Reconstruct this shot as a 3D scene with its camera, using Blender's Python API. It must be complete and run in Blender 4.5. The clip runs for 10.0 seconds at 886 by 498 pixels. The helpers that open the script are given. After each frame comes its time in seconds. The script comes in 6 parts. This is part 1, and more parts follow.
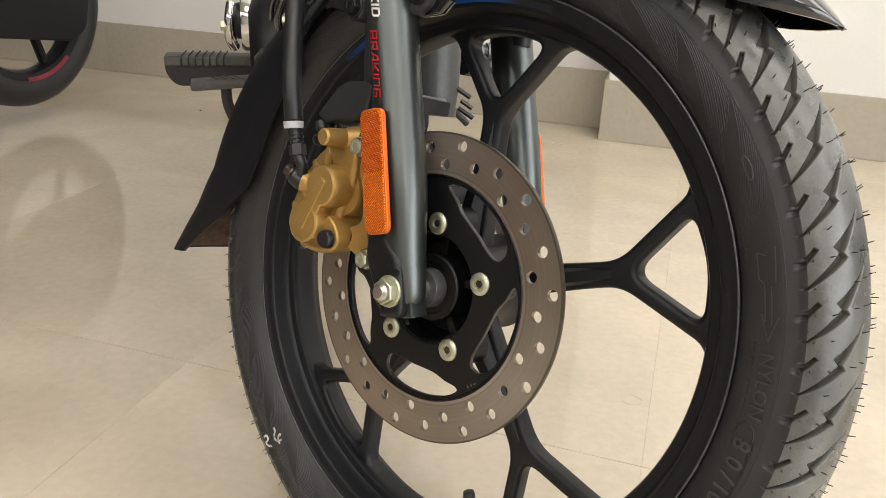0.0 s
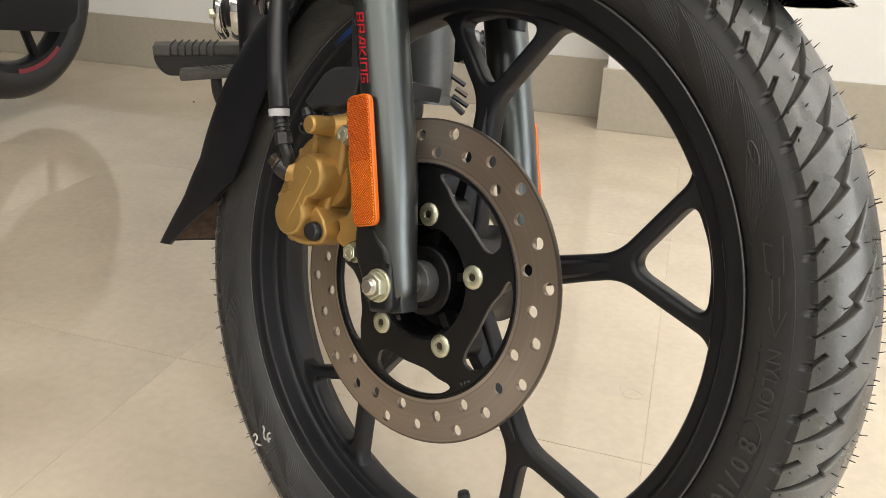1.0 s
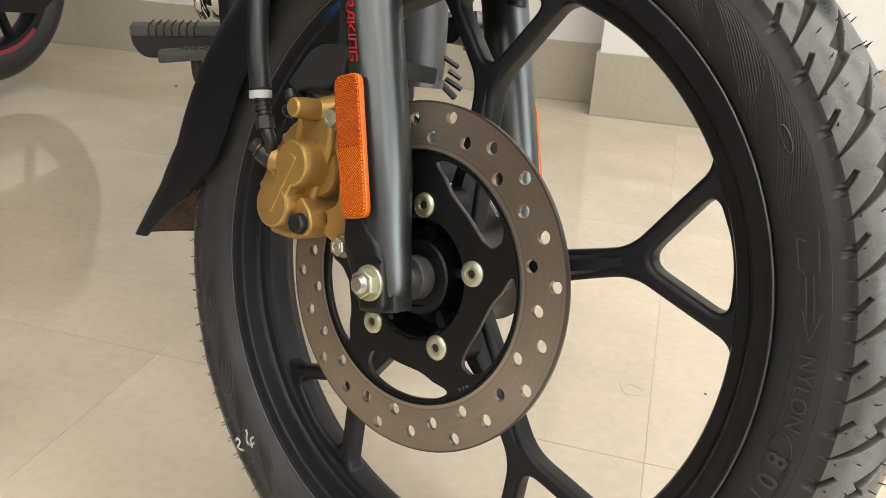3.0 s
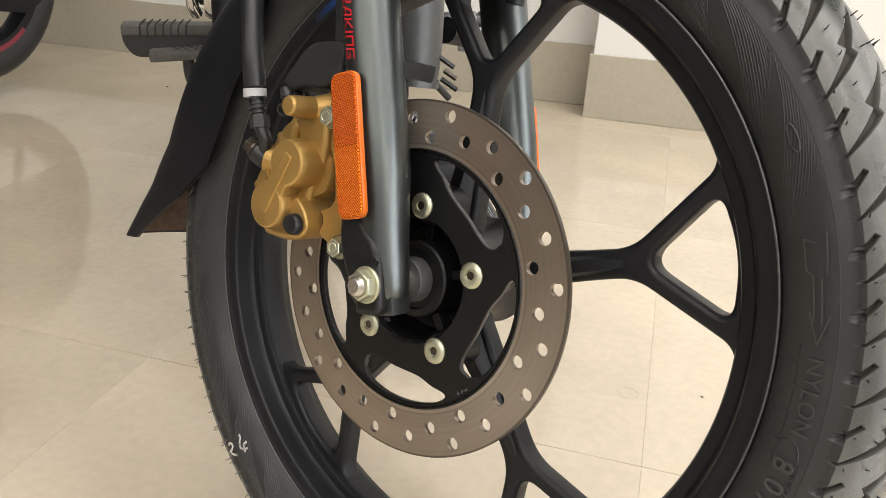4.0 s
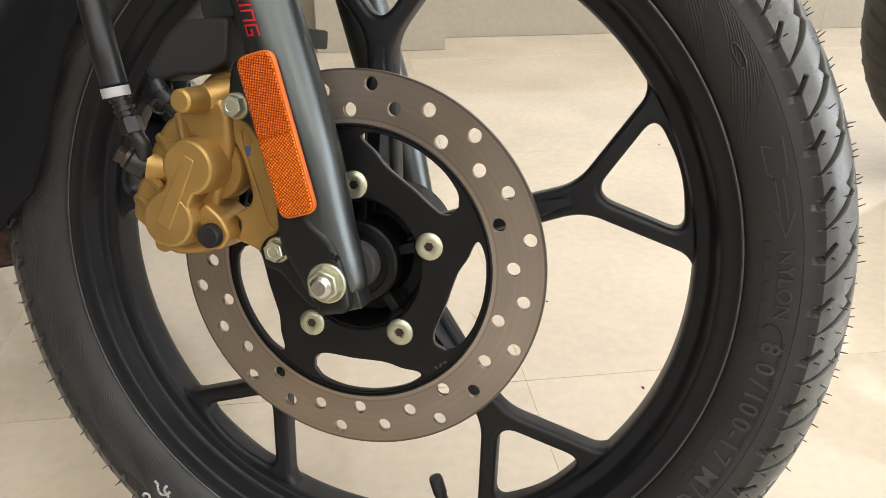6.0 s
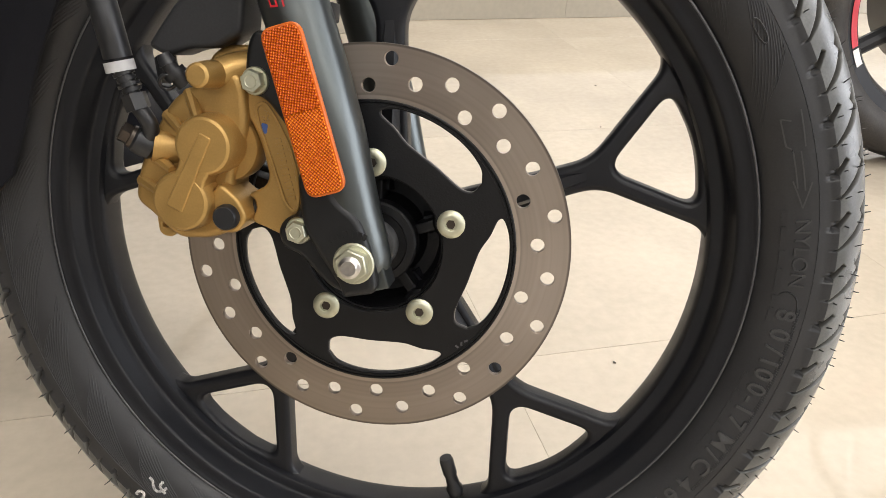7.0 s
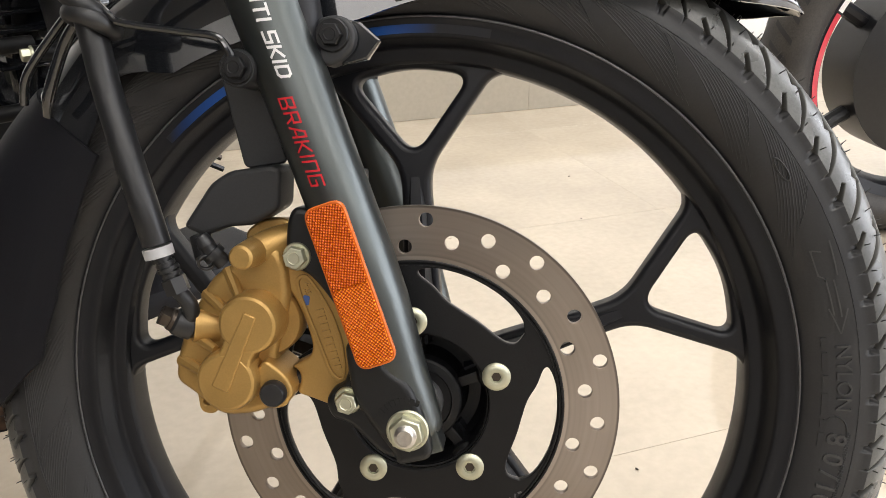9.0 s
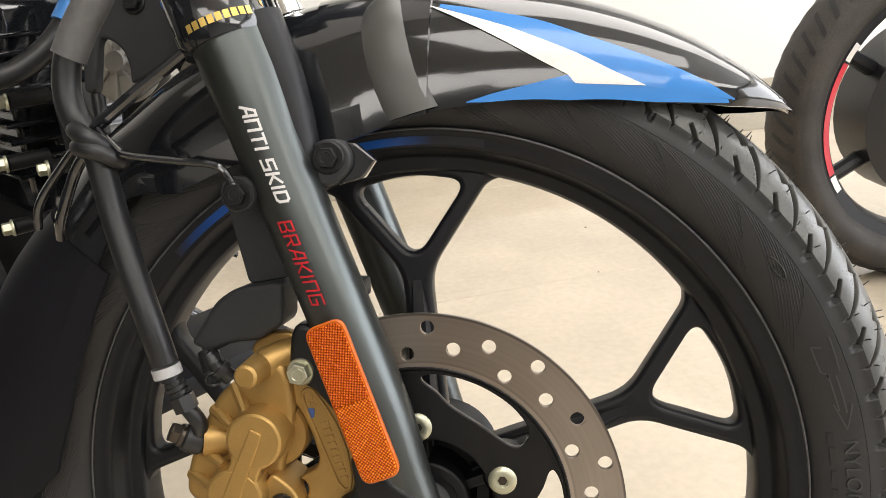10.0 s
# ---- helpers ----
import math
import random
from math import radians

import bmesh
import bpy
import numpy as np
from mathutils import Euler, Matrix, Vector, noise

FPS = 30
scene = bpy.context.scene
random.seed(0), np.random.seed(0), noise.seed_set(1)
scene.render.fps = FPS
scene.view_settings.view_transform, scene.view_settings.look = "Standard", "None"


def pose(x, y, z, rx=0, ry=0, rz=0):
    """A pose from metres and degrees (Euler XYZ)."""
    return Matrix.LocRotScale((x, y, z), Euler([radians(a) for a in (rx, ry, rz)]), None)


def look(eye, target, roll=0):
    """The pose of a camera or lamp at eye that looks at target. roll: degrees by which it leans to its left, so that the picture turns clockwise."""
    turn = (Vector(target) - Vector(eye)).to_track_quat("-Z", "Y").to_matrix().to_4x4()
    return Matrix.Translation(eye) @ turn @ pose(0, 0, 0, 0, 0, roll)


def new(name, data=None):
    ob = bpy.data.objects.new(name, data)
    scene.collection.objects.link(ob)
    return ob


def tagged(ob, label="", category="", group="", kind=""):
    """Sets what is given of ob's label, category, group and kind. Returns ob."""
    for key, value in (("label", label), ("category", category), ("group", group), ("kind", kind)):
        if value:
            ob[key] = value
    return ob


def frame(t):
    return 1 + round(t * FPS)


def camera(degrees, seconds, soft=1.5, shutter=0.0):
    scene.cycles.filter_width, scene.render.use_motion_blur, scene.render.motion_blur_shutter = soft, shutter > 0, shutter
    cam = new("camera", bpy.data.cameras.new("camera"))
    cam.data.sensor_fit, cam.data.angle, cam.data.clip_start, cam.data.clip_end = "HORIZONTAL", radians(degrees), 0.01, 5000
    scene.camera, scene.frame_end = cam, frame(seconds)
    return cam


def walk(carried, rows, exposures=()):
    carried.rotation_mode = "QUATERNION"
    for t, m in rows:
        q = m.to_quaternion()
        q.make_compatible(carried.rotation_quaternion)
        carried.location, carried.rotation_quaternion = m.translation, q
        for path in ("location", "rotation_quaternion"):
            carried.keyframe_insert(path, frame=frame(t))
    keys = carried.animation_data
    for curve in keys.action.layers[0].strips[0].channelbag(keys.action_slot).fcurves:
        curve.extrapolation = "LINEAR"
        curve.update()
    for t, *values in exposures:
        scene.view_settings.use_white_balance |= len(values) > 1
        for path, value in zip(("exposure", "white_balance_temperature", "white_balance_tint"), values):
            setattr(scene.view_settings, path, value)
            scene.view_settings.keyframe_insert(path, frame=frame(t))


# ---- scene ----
cam = camera(59.7, 10.0, 0.5)
PATH = [
    (0, (0.354, -0.448, 0.564), (-0.841, 0.947, -0.228), 2.7),
    (0.5, (0.352, -0.439, 0.559), (-0.839, 0.955, -0.242), 2.5),
    (1, (0.344, -0.428, 0.555), (-0.843, 0.962, -0.256), 2.4),
    (1.5, (0.33, -0.417, 0.549), (-0.841, 0.979, -0.275), 2.6),
    (2, (0.319, -0.407, 0.541), (-0.831, 0.993, -0.307), 3.1),
    (2.5, (0.314, -0.403, 0.542), (-0.84, 0.996, -0.301), 2.8),
    (4, (0.304, -0.397, 0.537), (-0.833, 1.02, -0.298), 3.1),
    (4.5, (0.277, -0.403, 0.534), (-0.759, 1.093, -0.297), 1.6),
    (5, (0.247, -0.414, 0.536), (-0.622, 1.166, -0.328), 1.1),
    (5.5, (0.208, -0.428, 0.543), (-0.472, 1.211, -0.379), -0.1),
    (6.8, (0.11, -0.444, 0.541), (-0.15, 1.274, -0.449), 2.8),
    (7, (0.102, -0.448, 0.534), (-0.152, 1.271, -0.457), 2.8),
    (7.5, (0.073, -0.455, 0.526), (-0.12, 1.286, -0.439), 3.3),
    (8, (0.056, -0.455, 0.52), (-0.092, 1.303, -0.422), 4.0),
    (8.5, (0.055, -0.44, 0.546), (-0.111, 1.343, -0.345), 1.7),
    (9, (0.056, -0.435, 0.573), (-0.131, 1.386, -0.231), -0.8),
    (9.5, (0.067, -0.432, 0.605), (-0.175, 1.413, -0.129), -3.4),
    (10, (0.071, -0.426, 0.613), (-0.18, 1.427, -0.097), -3.5),
]
walk(cam, [(t, look(eye, target, roll)) for t, eye, target, roll in PATH], [(0.0, -0.02, 6500, 10), (2.5, -0.02, 6500, 10), (4.0, 0.13, 6450, 10), (4.6, 0.11, 6450, 10), (5.5, 0.02, 6400, 10), (7.0, 0.02, 6250, 12), (9.0, 0.02, 6250, 12), (9.6, 0.02, 6400, 11), (10.0, 0.02, 6400, 11)])


# ---------------------------------------------------------------- world and light
world = bpy.data.worlds.new("world")
scene.world = world
world.use_nodes = True
world.node_tree.nodes["Background"].inputs[0].default_value = (0.8, 0.85, 0.9, 1)
world.node_tree.nodes["Background"].inputs[1].default_value = 0.05

WALL = 23.7                      # the wall's direction, degrees from x
ROOM = pose(0, 0, 0, 0, 0, WALL)
WALL_V = 1.765                   # distance of the wall across its direction
CEIL = 2.9


def ceiling_lamp(u, v, su, sv, watts, kelvin_rgb=(1.0, 0.955, 0.89)):
    data = bpy.data.lights.new("assumed_panel_light", "AREA")
    data.shape, data.size, data.size_y, data.energy, data.color = "RECTANGLE", su, sv, watts, kelvin_rgb
    ob = new("assumed_panel_light", data)
    ob.matrix_world = ROOM @ pose(u, v, CEIL - 0.06)
    return ob


# Assumed panel lights, out of view, placed and powered to light the room.
ceiling_lamp(1.3, 0.3, 2.4, 1.2, 50)
ceiling_lamp(-1.3, 0.3, 2.4, 1.2, 3)
ceiling_lamp(0.3, -1.7, 2.4, 1.2, 44)
ceiling_lamp(3.4, 0.3, 2.4, 1.2, 38)
# These last three only brighten the south and west walls for reflections.
ceiling_lamp(-0.6, -4.2, 2.4, 1.2, 42)
ceiling_lamp(2.7, -4.2, 2.4, 1.2, 60)
ceiling_lamp(-2.9, -3.9, 2.4, 1.2, 42)

# daylight through an assumed, unseen shop window in the east wall, widened for reflections
WIN_V0, WIN_V1, WIN_Z0, WIN_Z1, EAST_U = -4.4, 1.3, 0.35, 2.45, 4.4
sky_light = bpy.data.lights.new("window_light", "AREA")
sky_light.shape, sky_light.size, sky_light.size_y, sky_light.energy, sky_light.color = "RECTANGLE", WIN_V1 - WIN_V0, WIN_Z1 - WIN_Z0, 205, (0.97, 0.98, 1.0)
sky_ob = new("window_light", sky_light)
sky_ob.matrix_world = ROOM @ pose(EAST_U + 0.10, (WIN_V0 + WIN_V1) / 2, (WIN_Z0 + WIN_Z1) / 2, 0, 90, 0) @ pose(0, 0, 0, 0, 0, 90)


# ---------------------------------------------------------------- materials
def material(name, color, rough=0.5, metal=0.0, grain=0.0, grain_scale=200.0, bump=0.0, bump_scale=400.0, coat=0.0, stain=0.0, stain_scale=8.0, spec=0.5, rough_var=0.0):
    m = bpy.data.materials.new(name)
    m.use_nodes = True
    nt = m.node_tree
    b = nt.nodes["Principled BSDF"]
    b.inputs["Base Color"].default_value = (*color, 1)
    b.inputs["Roughness"].default_value = rough
    b.inputs["Metallic"].default_value = metal
    b.inputs["Coat Weight"].default_value = coat
    b.inputs["Coat Roughness"].default_value = 0.04
    b.inputs["Specular IOR Level"].default_value = spec
    co = nt.nodes.new("ShaderNodeTexCoord").outputs["Object"]

    def noise_tex(scale, detail=4.0):
        t = nt.nodes.new("ShaderNodeTexNoise")
        t.inputs["Scale"].default_value, t.inputs["Detail"].default_value = scale, detail
        nt.links.new(co, t.inputs["Vector"])
        return t.outputs["Fac"]

    def ramp(src, lo, hi):
        r = nt.nodes.new("ShaderNodeMapRange")
        r.inputs["From Min"].default_value, r.inputs["From Max"].default_value = 0.3, 0.7
        r.inputs["To Min"].default_value, r.inputs["To Max"].default_value = lo, hi
        nt.links.new(src, r.inputs["Value"])
        return r.outputs["Result"]

    if grain or stain:
        f = ramp(noise_tex(grain_scale), 1 - grain, 1 + grain)
        g = ramp(noise_tex(stain_scale, 6.0), 1 - stain, 1 + stain)
        mul = nt.nodes.new("ShaderNodeMath")
        mul.operation = "MULTIPLY"
        nt.links.new(f, mul.inputs[0]), nt.links.new(g, mul.inputs[1])
        sc = nt.nodes.new("ShaderNodeVectorMath")
        sc.operation = "SCALE"
        sc.inputs[0].default_value = color
        nt.links.new(mul.outputs[0], sc.inputs["Scale"])
        nt.links.new(sc.outputs["Vector"], b.inputs["Base Color"])
    if rough_var:
        nt.links.new(ramp(noise_tex(stain_scale * 3, 6.0), rough - rough_var, rough + rough_var), b.inputs["Roughness"])
    if bump:
        bp = nt.nodes.new("ShaderNodeBump")
        bp.inputs["Strength"].default_value, bp.inputs["Distance"].default_value = bump, 0.0006
        nt.links.new(noise_tex(bump_scale, 3.0), bp.inputs["Height"])
        nt.links.new(bp.outputs["Normal"], b.inputs["Normal"])
    return m


M_RUBBER = material("tyre_rubber", (0.0245, 0.0249, 0.0262), 0.46, spec=0.44, grain=0.12, grain_scale=900, bump=0.06, bump_scale=1400, stain=0.22, stain_scale=14, rough_var=0.08)
# Tread paler than the sidewall: its sheen and dust put into the colour.
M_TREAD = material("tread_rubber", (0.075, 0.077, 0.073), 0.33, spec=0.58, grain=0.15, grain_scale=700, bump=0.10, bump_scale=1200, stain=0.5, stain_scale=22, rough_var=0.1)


def shaded_grooves(m):
    """Darkens the tread's grooves with depth: painted shade along with brown dust."""
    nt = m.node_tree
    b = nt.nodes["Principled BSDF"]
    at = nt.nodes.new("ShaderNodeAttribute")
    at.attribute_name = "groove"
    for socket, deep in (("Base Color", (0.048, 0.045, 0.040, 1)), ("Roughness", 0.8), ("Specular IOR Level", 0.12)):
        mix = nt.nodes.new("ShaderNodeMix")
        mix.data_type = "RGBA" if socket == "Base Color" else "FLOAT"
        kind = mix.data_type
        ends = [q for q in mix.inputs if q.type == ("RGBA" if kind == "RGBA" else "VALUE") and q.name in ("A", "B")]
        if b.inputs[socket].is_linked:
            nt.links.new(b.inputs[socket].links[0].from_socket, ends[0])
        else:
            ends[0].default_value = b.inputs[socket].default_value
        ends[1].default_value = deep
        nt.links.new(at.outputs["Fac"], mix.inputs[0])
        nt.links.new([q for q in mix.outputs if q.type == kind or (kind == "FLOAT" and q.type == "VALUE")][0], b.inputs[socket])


shaded_grooves(M_TREAD)
# Tyre rubber paled to stand for light caught on raised edges.
M_MOULD = material("lightened_moulding", (0.048, 0.048, 0.048), 0.37, grain=0.15, grain_scale=900, stain=0.2, stain_scale=20)
M_EDGE = material("lit_cut_edge", (0.075, 0.072, 0.070), 0.36, metal=0.6, grain=0.15, grain_scale=300)
M_NUB = material("rubber_hair", (0.02, 0.02, 0.02), 0.6)
M_RIM = material("satin_black_paint", (0.0080, 0.0085, 0.0108), 0.40, spec=0.32, grain=0.08, grain_scale=600, bump=0.12, bump_scale=1800, stain=0.12, stain_scale=20, rough_var=0.05)
M_HUB = material("hub_black", (0.0035, 0.0035, 0.0040), 0.42, spec=0.35, bump=0.2, bump_scale=900, grain=0.1)
M_PLASTIC = material("matte_black_plastic", (0.0054, 0.0057, 0.0086), 0.48, spec=0.30, bump=0.12, bump_scale=2200, grain=0.15, grain_scale=800, stain=0.15)
M_GLOSS = material("gloss_black_paint", (0.009, 0.010, 0.0125), 0.10, coat=1.0, stain=0.1)
M_BLUE = material("blue_decal", (0.045, 0.25, 0.70), 0.25, coat=0.6, stain=0.05)
M_SILVER = material("silver_decal", (0.86, 0.84, 0.82), 0.3, coat=0.3, grain=0.06, grain_scale=600)
M_FORK = material("gunmetal_paint", (0.108, 0.119, 0.118), 0.32, metal=0.9, grain=0.03, grain_scale=1500, stain=0.04, stain_scale=18, rough_var=0.02)
# Leg's grey darkened for the dark room it reflects.
M_LUG = material("shaded_fork_casting", (0.010, 0.0105, 0.011), 0.40, metal=0.3, bump=0.12, bump_scale=1500, grain=0.1)
M_GOLD = material("gold_anodised", (0.415, 0.256, 0.080), 0.37, metal=0.55, grain=0.05, grain_scale=900, bump=0.2, bump_scale=1600, stain=0.12, stain_scale=35, rough_var=0.06)
M_ZINC = material("zinc_plated", (0.56, 0.56, 0.43), 0.42, metal=0.95, grain=0.04, grain_scale=300, stain=0.05, stain_scale=60)
M_STEEL = material("bare_steel", (0.60, 0.58, 0.55), 0.3, metal=1.0, grain=0.08, grain_scale=500)
M_CHROME = material("chrome", (0.72, 0.72, 0.72), 0.08, metal=1.0, stain=0.1)
M_ALU = material("grey_cast_alloy", (0.16, 0.165, 0.165), 0.45, metal=0.4, grain=0.1, bump=0.12, bump_scale=900, stain=0.15)
M_GREYBAND = material("pale_grey_plastic", (0.45, 0.45, 0.46), 0.45, grain=0.08)
M_HOSE = material("hose_rubber", (0.0140, 0.0146, 0.0160), 0.38, grain=0.12, bump=0.05, bump_scale=1500)
M_SLEEVE = material("grey_hose_sleeve", (0.11, 0.11, 0.11), 0.5, grain=0.12, bump=0.08, bump_scale=1200)
M_PEG = material("grey_peg_rubber", (0.075, 0.072, 0.068), 0.55, grain=0.15, bump=0.08, bump_scale=900, stain=0.2, stain_scale=30)
M_MUD = material("dried_mud", (0.20, 0.165, 0.12), 0.9, grain=0.5, grain_scale=200, stain=0.5, stain_scale=60, bump=0.6, bump_scale=300)
M_WHITE_INK = material("white_print", (0.75, 0.75, 0.75), 0.4)
M_CHALK = material("smeared_chalk", (0.50, 0.49, 0.47), 0.8, grain=0.5, grain_scale=700, stain=0.5, stain_scale=160)
M_CREAM = material("pale_cream_plastic", (0.36, 0.345, 0.31), 0.4, grain=0.05, stain=0.1)
# Pale stand-in for the rim edge's highlight; also colours the stamped mark.
M_LIP = material("highlight_satin", (0.13, 0.13, 0.135), 0.34, metal=0.6, grain=0.15, grain_scale=120)
M_BRONZE = material("dark_bronze_bolt", (0.085, 0.070, 0.058), 0.40, metal=0.9, grain=0.1)
M_RED_INK = material("red_print", (0.55, 0.02, 0.03), 0.35)
# Darker copy of the red tape: the shade on it is in the colour.
M_DULLRED = material("shaded_red_tape", (0.22, 0.020, 0.035), 0.4, stain=0.1)
M_RED = material("red_rim_tape", (0.55, 0.03, 0.05), 0.3, stain=0.08)
M_WALL = material("white_wall_paint", (0.76, 0.75, 0.725), 0.7, grain=0.02, grain_scale=300, bump=0.15, bump_scale=250, stain=0.03, stain_scale=1.5)
M_CEIL = material("ceiling_paint", (0.78, 0.78, 0.76), 0.8, grain=0.02, bump=0.1)
M_COLLAR = material("dark_steel_collar", (0.085, 0.085, 0.085), 0.34, metal=0.4, grain=0.1)
M_COVER = material("grey_black_plastic", (0.024, 0.025, 0.027), 0.50, spec=0.4, bump=0.12, bump_scale=2000, grain=0.12, grain_scale=800, stain=0.12)
M_DUSTY = material("dusty_tyre_rubber", (0.036, 0.032, 0.028), 0.6, grain=0.25, grain_scale=400, stain=0.35, stain_scale=18, bump=0.3)
M_STARTER = material("dark_cast_alloy", (0.075, 0.078, 0.078), 0.42, metal=0.4, grain=0.1, bump=0.1, bump_scale=900, stain=0.2)
# Grey stands in for the bright reflection on the gloss black moulding.
M_SCOOP = material("reflection_grey", (0.060, 0.060, 0.057), 0.36, spec=0.6, stain=0.12, stain_scale=20)
M_WESTWALL = material("unseen_wall_dark", (0.075, 0.072, 0.070), 0.7, grain=0.03, bump=0.1)
M_DARKWALL = material("grey_wall_paint", (0.34, 0.335, 0.335), 0.7, grain=0.03, bump=0.1)
M_GROUT = material("tile_grout", (0.500, 0.440, 0.345), 0.12, grain=0.15)
M_RUST = material("muddy_inner_flap", (0.075, 0.045, 0.030), 0.8, grain=0.4, grain_scale=150, stain=0.5, stain_scale=30, bump=0.6)
M_GOLD_INK = material("gold_print", (0.65, 0.45, 0.12), 0.3, metal=0.5)
M_BLUE_INK = material("blue_ink_mark", (0.05, 0.10, 0.30), 0.5)


def tile_material(name, color, rough, vein=0.06, patchy=0.05):
    """Vitrified tile: faint clouding, each tile a shade of its own."""
    m = material(name, color, rough, grain=0.045, grain_scale=75, stain=vein, stain_scale=4.0, rough_var=patchy, spec=0.75)
    nt = m.node_tree
    b = nt.nodes["Principled BSDF"]
    src = b.inputs["Base Color"].links[0].from_socket
    info = nt.nodes.new("ShaderNodeObjectInfo")
    r = nt.nodes.new("ShaderNodeMapRange")
    r.inputs["To Min"].default_value, r.inputs["To Max"].default_value = 0.965, 1.03
    nt.links.new(info.outputs["Random"], r.inputs["Value"])
    s = nt.nodes.new("ShaderNodeVectorMath")
    s.operation = "SCALE"
    nt.links.new(src, s.inputs[0]), nt.links.new(r.outputs["Result"], s.inputs["Scale"])
    nt.links.new(s.outputs["Vector"], b.inputs["Base Color"])
    return m


M_TILE = tile_material("cream_floor_tile", (0.546, 0.474, 0.370), 0.06, 0.10, 0.025)
M_SKIRT = tile_material("beige_skirting_tile", (0.42, 0.382, 0.308), 0.3, 0.015, 0.01)


def disc_material():
    """Worn brake steel: fine rings from the pads, warm film of dust."""
    m = bpy.data.materials.new("brake_steel")
    m.use_nodes = True
    nt = m.node_tree
    b = nt.nodes["Principled BSDF"]
    b.inputs["Metallic"].default_value, b.inputs["Roughness"].default_value = 0.88, 0.36
    b.inputs["Anisotropic"].default_value = 0.85
    turned = nt.nodes.new("ShaderNodeTangent")
    turned.direction_type, turned.axis = "RADIAL", "Y"
    nt.links.new(turned.outputs["Tangent"], b.inputs["Tangent"])
    co = nt.nodes.new("ShaderNodeTexCoord").outputs["Object"]
    sep = nt.nodes.new("ShaderNodeSeparateXYZ")
    nt.links.new(co, sep.inputs[0])
    comb = nt.nodes.new("ShaderNodeCombineXYZ")
    nt.links.new(sep.outputs["X"], comb.inputs["X"]), nt.links.new(sep.outputs["Z"], comb.inputs["Y"])
    ln = nt.nodes.new("ShaderNodeVectorMath")
    ln.operation = "LENGTH"
    nt.links.new(comb.outputs[0], ln.inputs[0])
    ring = nt.nodes.new("ShaderNodeTexNoise")
    ring.noise_dimensions = "1D"
    ring.inputs["Scale"].default_value, ring.inputs["Detail"].default_value = 420.0, 1.0
    nt.links.new(ln.outputs["Value"], ring.inputs["W"])
    cloud = nt.nodes.new("ShaderNodeTexNoise")
    cloud.inputs["Scale"].default_value = 22.0
    nt.links.new(co, cloud.inputs["Vector"])
    mix = nt.nodes.new("ShaderNodeMix")
    mix.data_type = "RGBA"
    mix.inputs["A"].default_value, mix.inputs["B"].default_value = (0.262, 0.218, 0.182, 1), (0.365, 0.312, 0.265, 1)
    add = nt.nodes.new("ShaderNodeMath")
    add.operation = "ADD"
    mm = nt.nodes.new("ShaderNodeMath")
    mm.operation = "MULTIPLY"
    mm.inputs[1].default_value = 0.55
    nt.links.new(ring.outputs["Fac"], mm.inputs[0])
    m2 = nt.nodes.new("ShaderNodeMath")
    m2.operation = "MULTIPLY"
    m2.inputs[1].default_value = 0.45
    nt.links.new(cloud.outputs["Fac"], m2.inputs[0])
    nt.links.new(mm.outputs[0], add.inputs[0]), nt.links.new(m2.outputs[0], add.inputs[1])
    nt.links.new(add.outputs[0], mix.inputs["Factor"])
    # paler unswept band inside, dark line where the pads end, dark outer edge
    band = nt.nodes.new("ShaderNodeValToRGB")
    span = nt.nodes.new("ShaderNodeMapRange")
    span.inputs["From Min"].default_value, span.inputs["From Max"].default_value = 0.0868, 0.1194
    nt.links.new(ln.outputs["Value"], span.inputs["Value"])
    nt.links.new(span.outputs["Result"], band.inputs["Fac"])
    el = band.color_ramp.elements
    el[0].position, el[0].color = 0.0, (1.25, 1.25, 1.25, 1)
    el[1].position, el[1].color = 1.0, (0.35, 0.35, 0.35, 1)
    for at, k in ((0.075, 1.25), (0.095, 0.80), (0.14, 0.98), (0.55, 1.06), (0.94, 1.0), (0.965, 0.5)):
        el.new(at).color = (k, k, k, 1)
    tint = nt.nodes.new("ShaderNodeVectorMath")
    tint.operation = "MULTIPLY"
    nt.links.new(mix.outputs["Result"], tint.inputs[0]), nt.links.new(band.outputs["Color"], tint.inputs[1])
    nt.links.new(tint.outputs["Vector"], b.inputs["Base Color"])
    bp = nt.nodes.new("ShaderNodeBump")
    bp.inputs["Strength"].default_value, bp.inputs["Distance"].default_value = 0.10, 0.0003
    nt.links.new(ring.outputs["Fac"], bp.inputs["Height"])
    nt.links.new(bp.outputs["Normal"], b.inputs["Normal"])
    return m


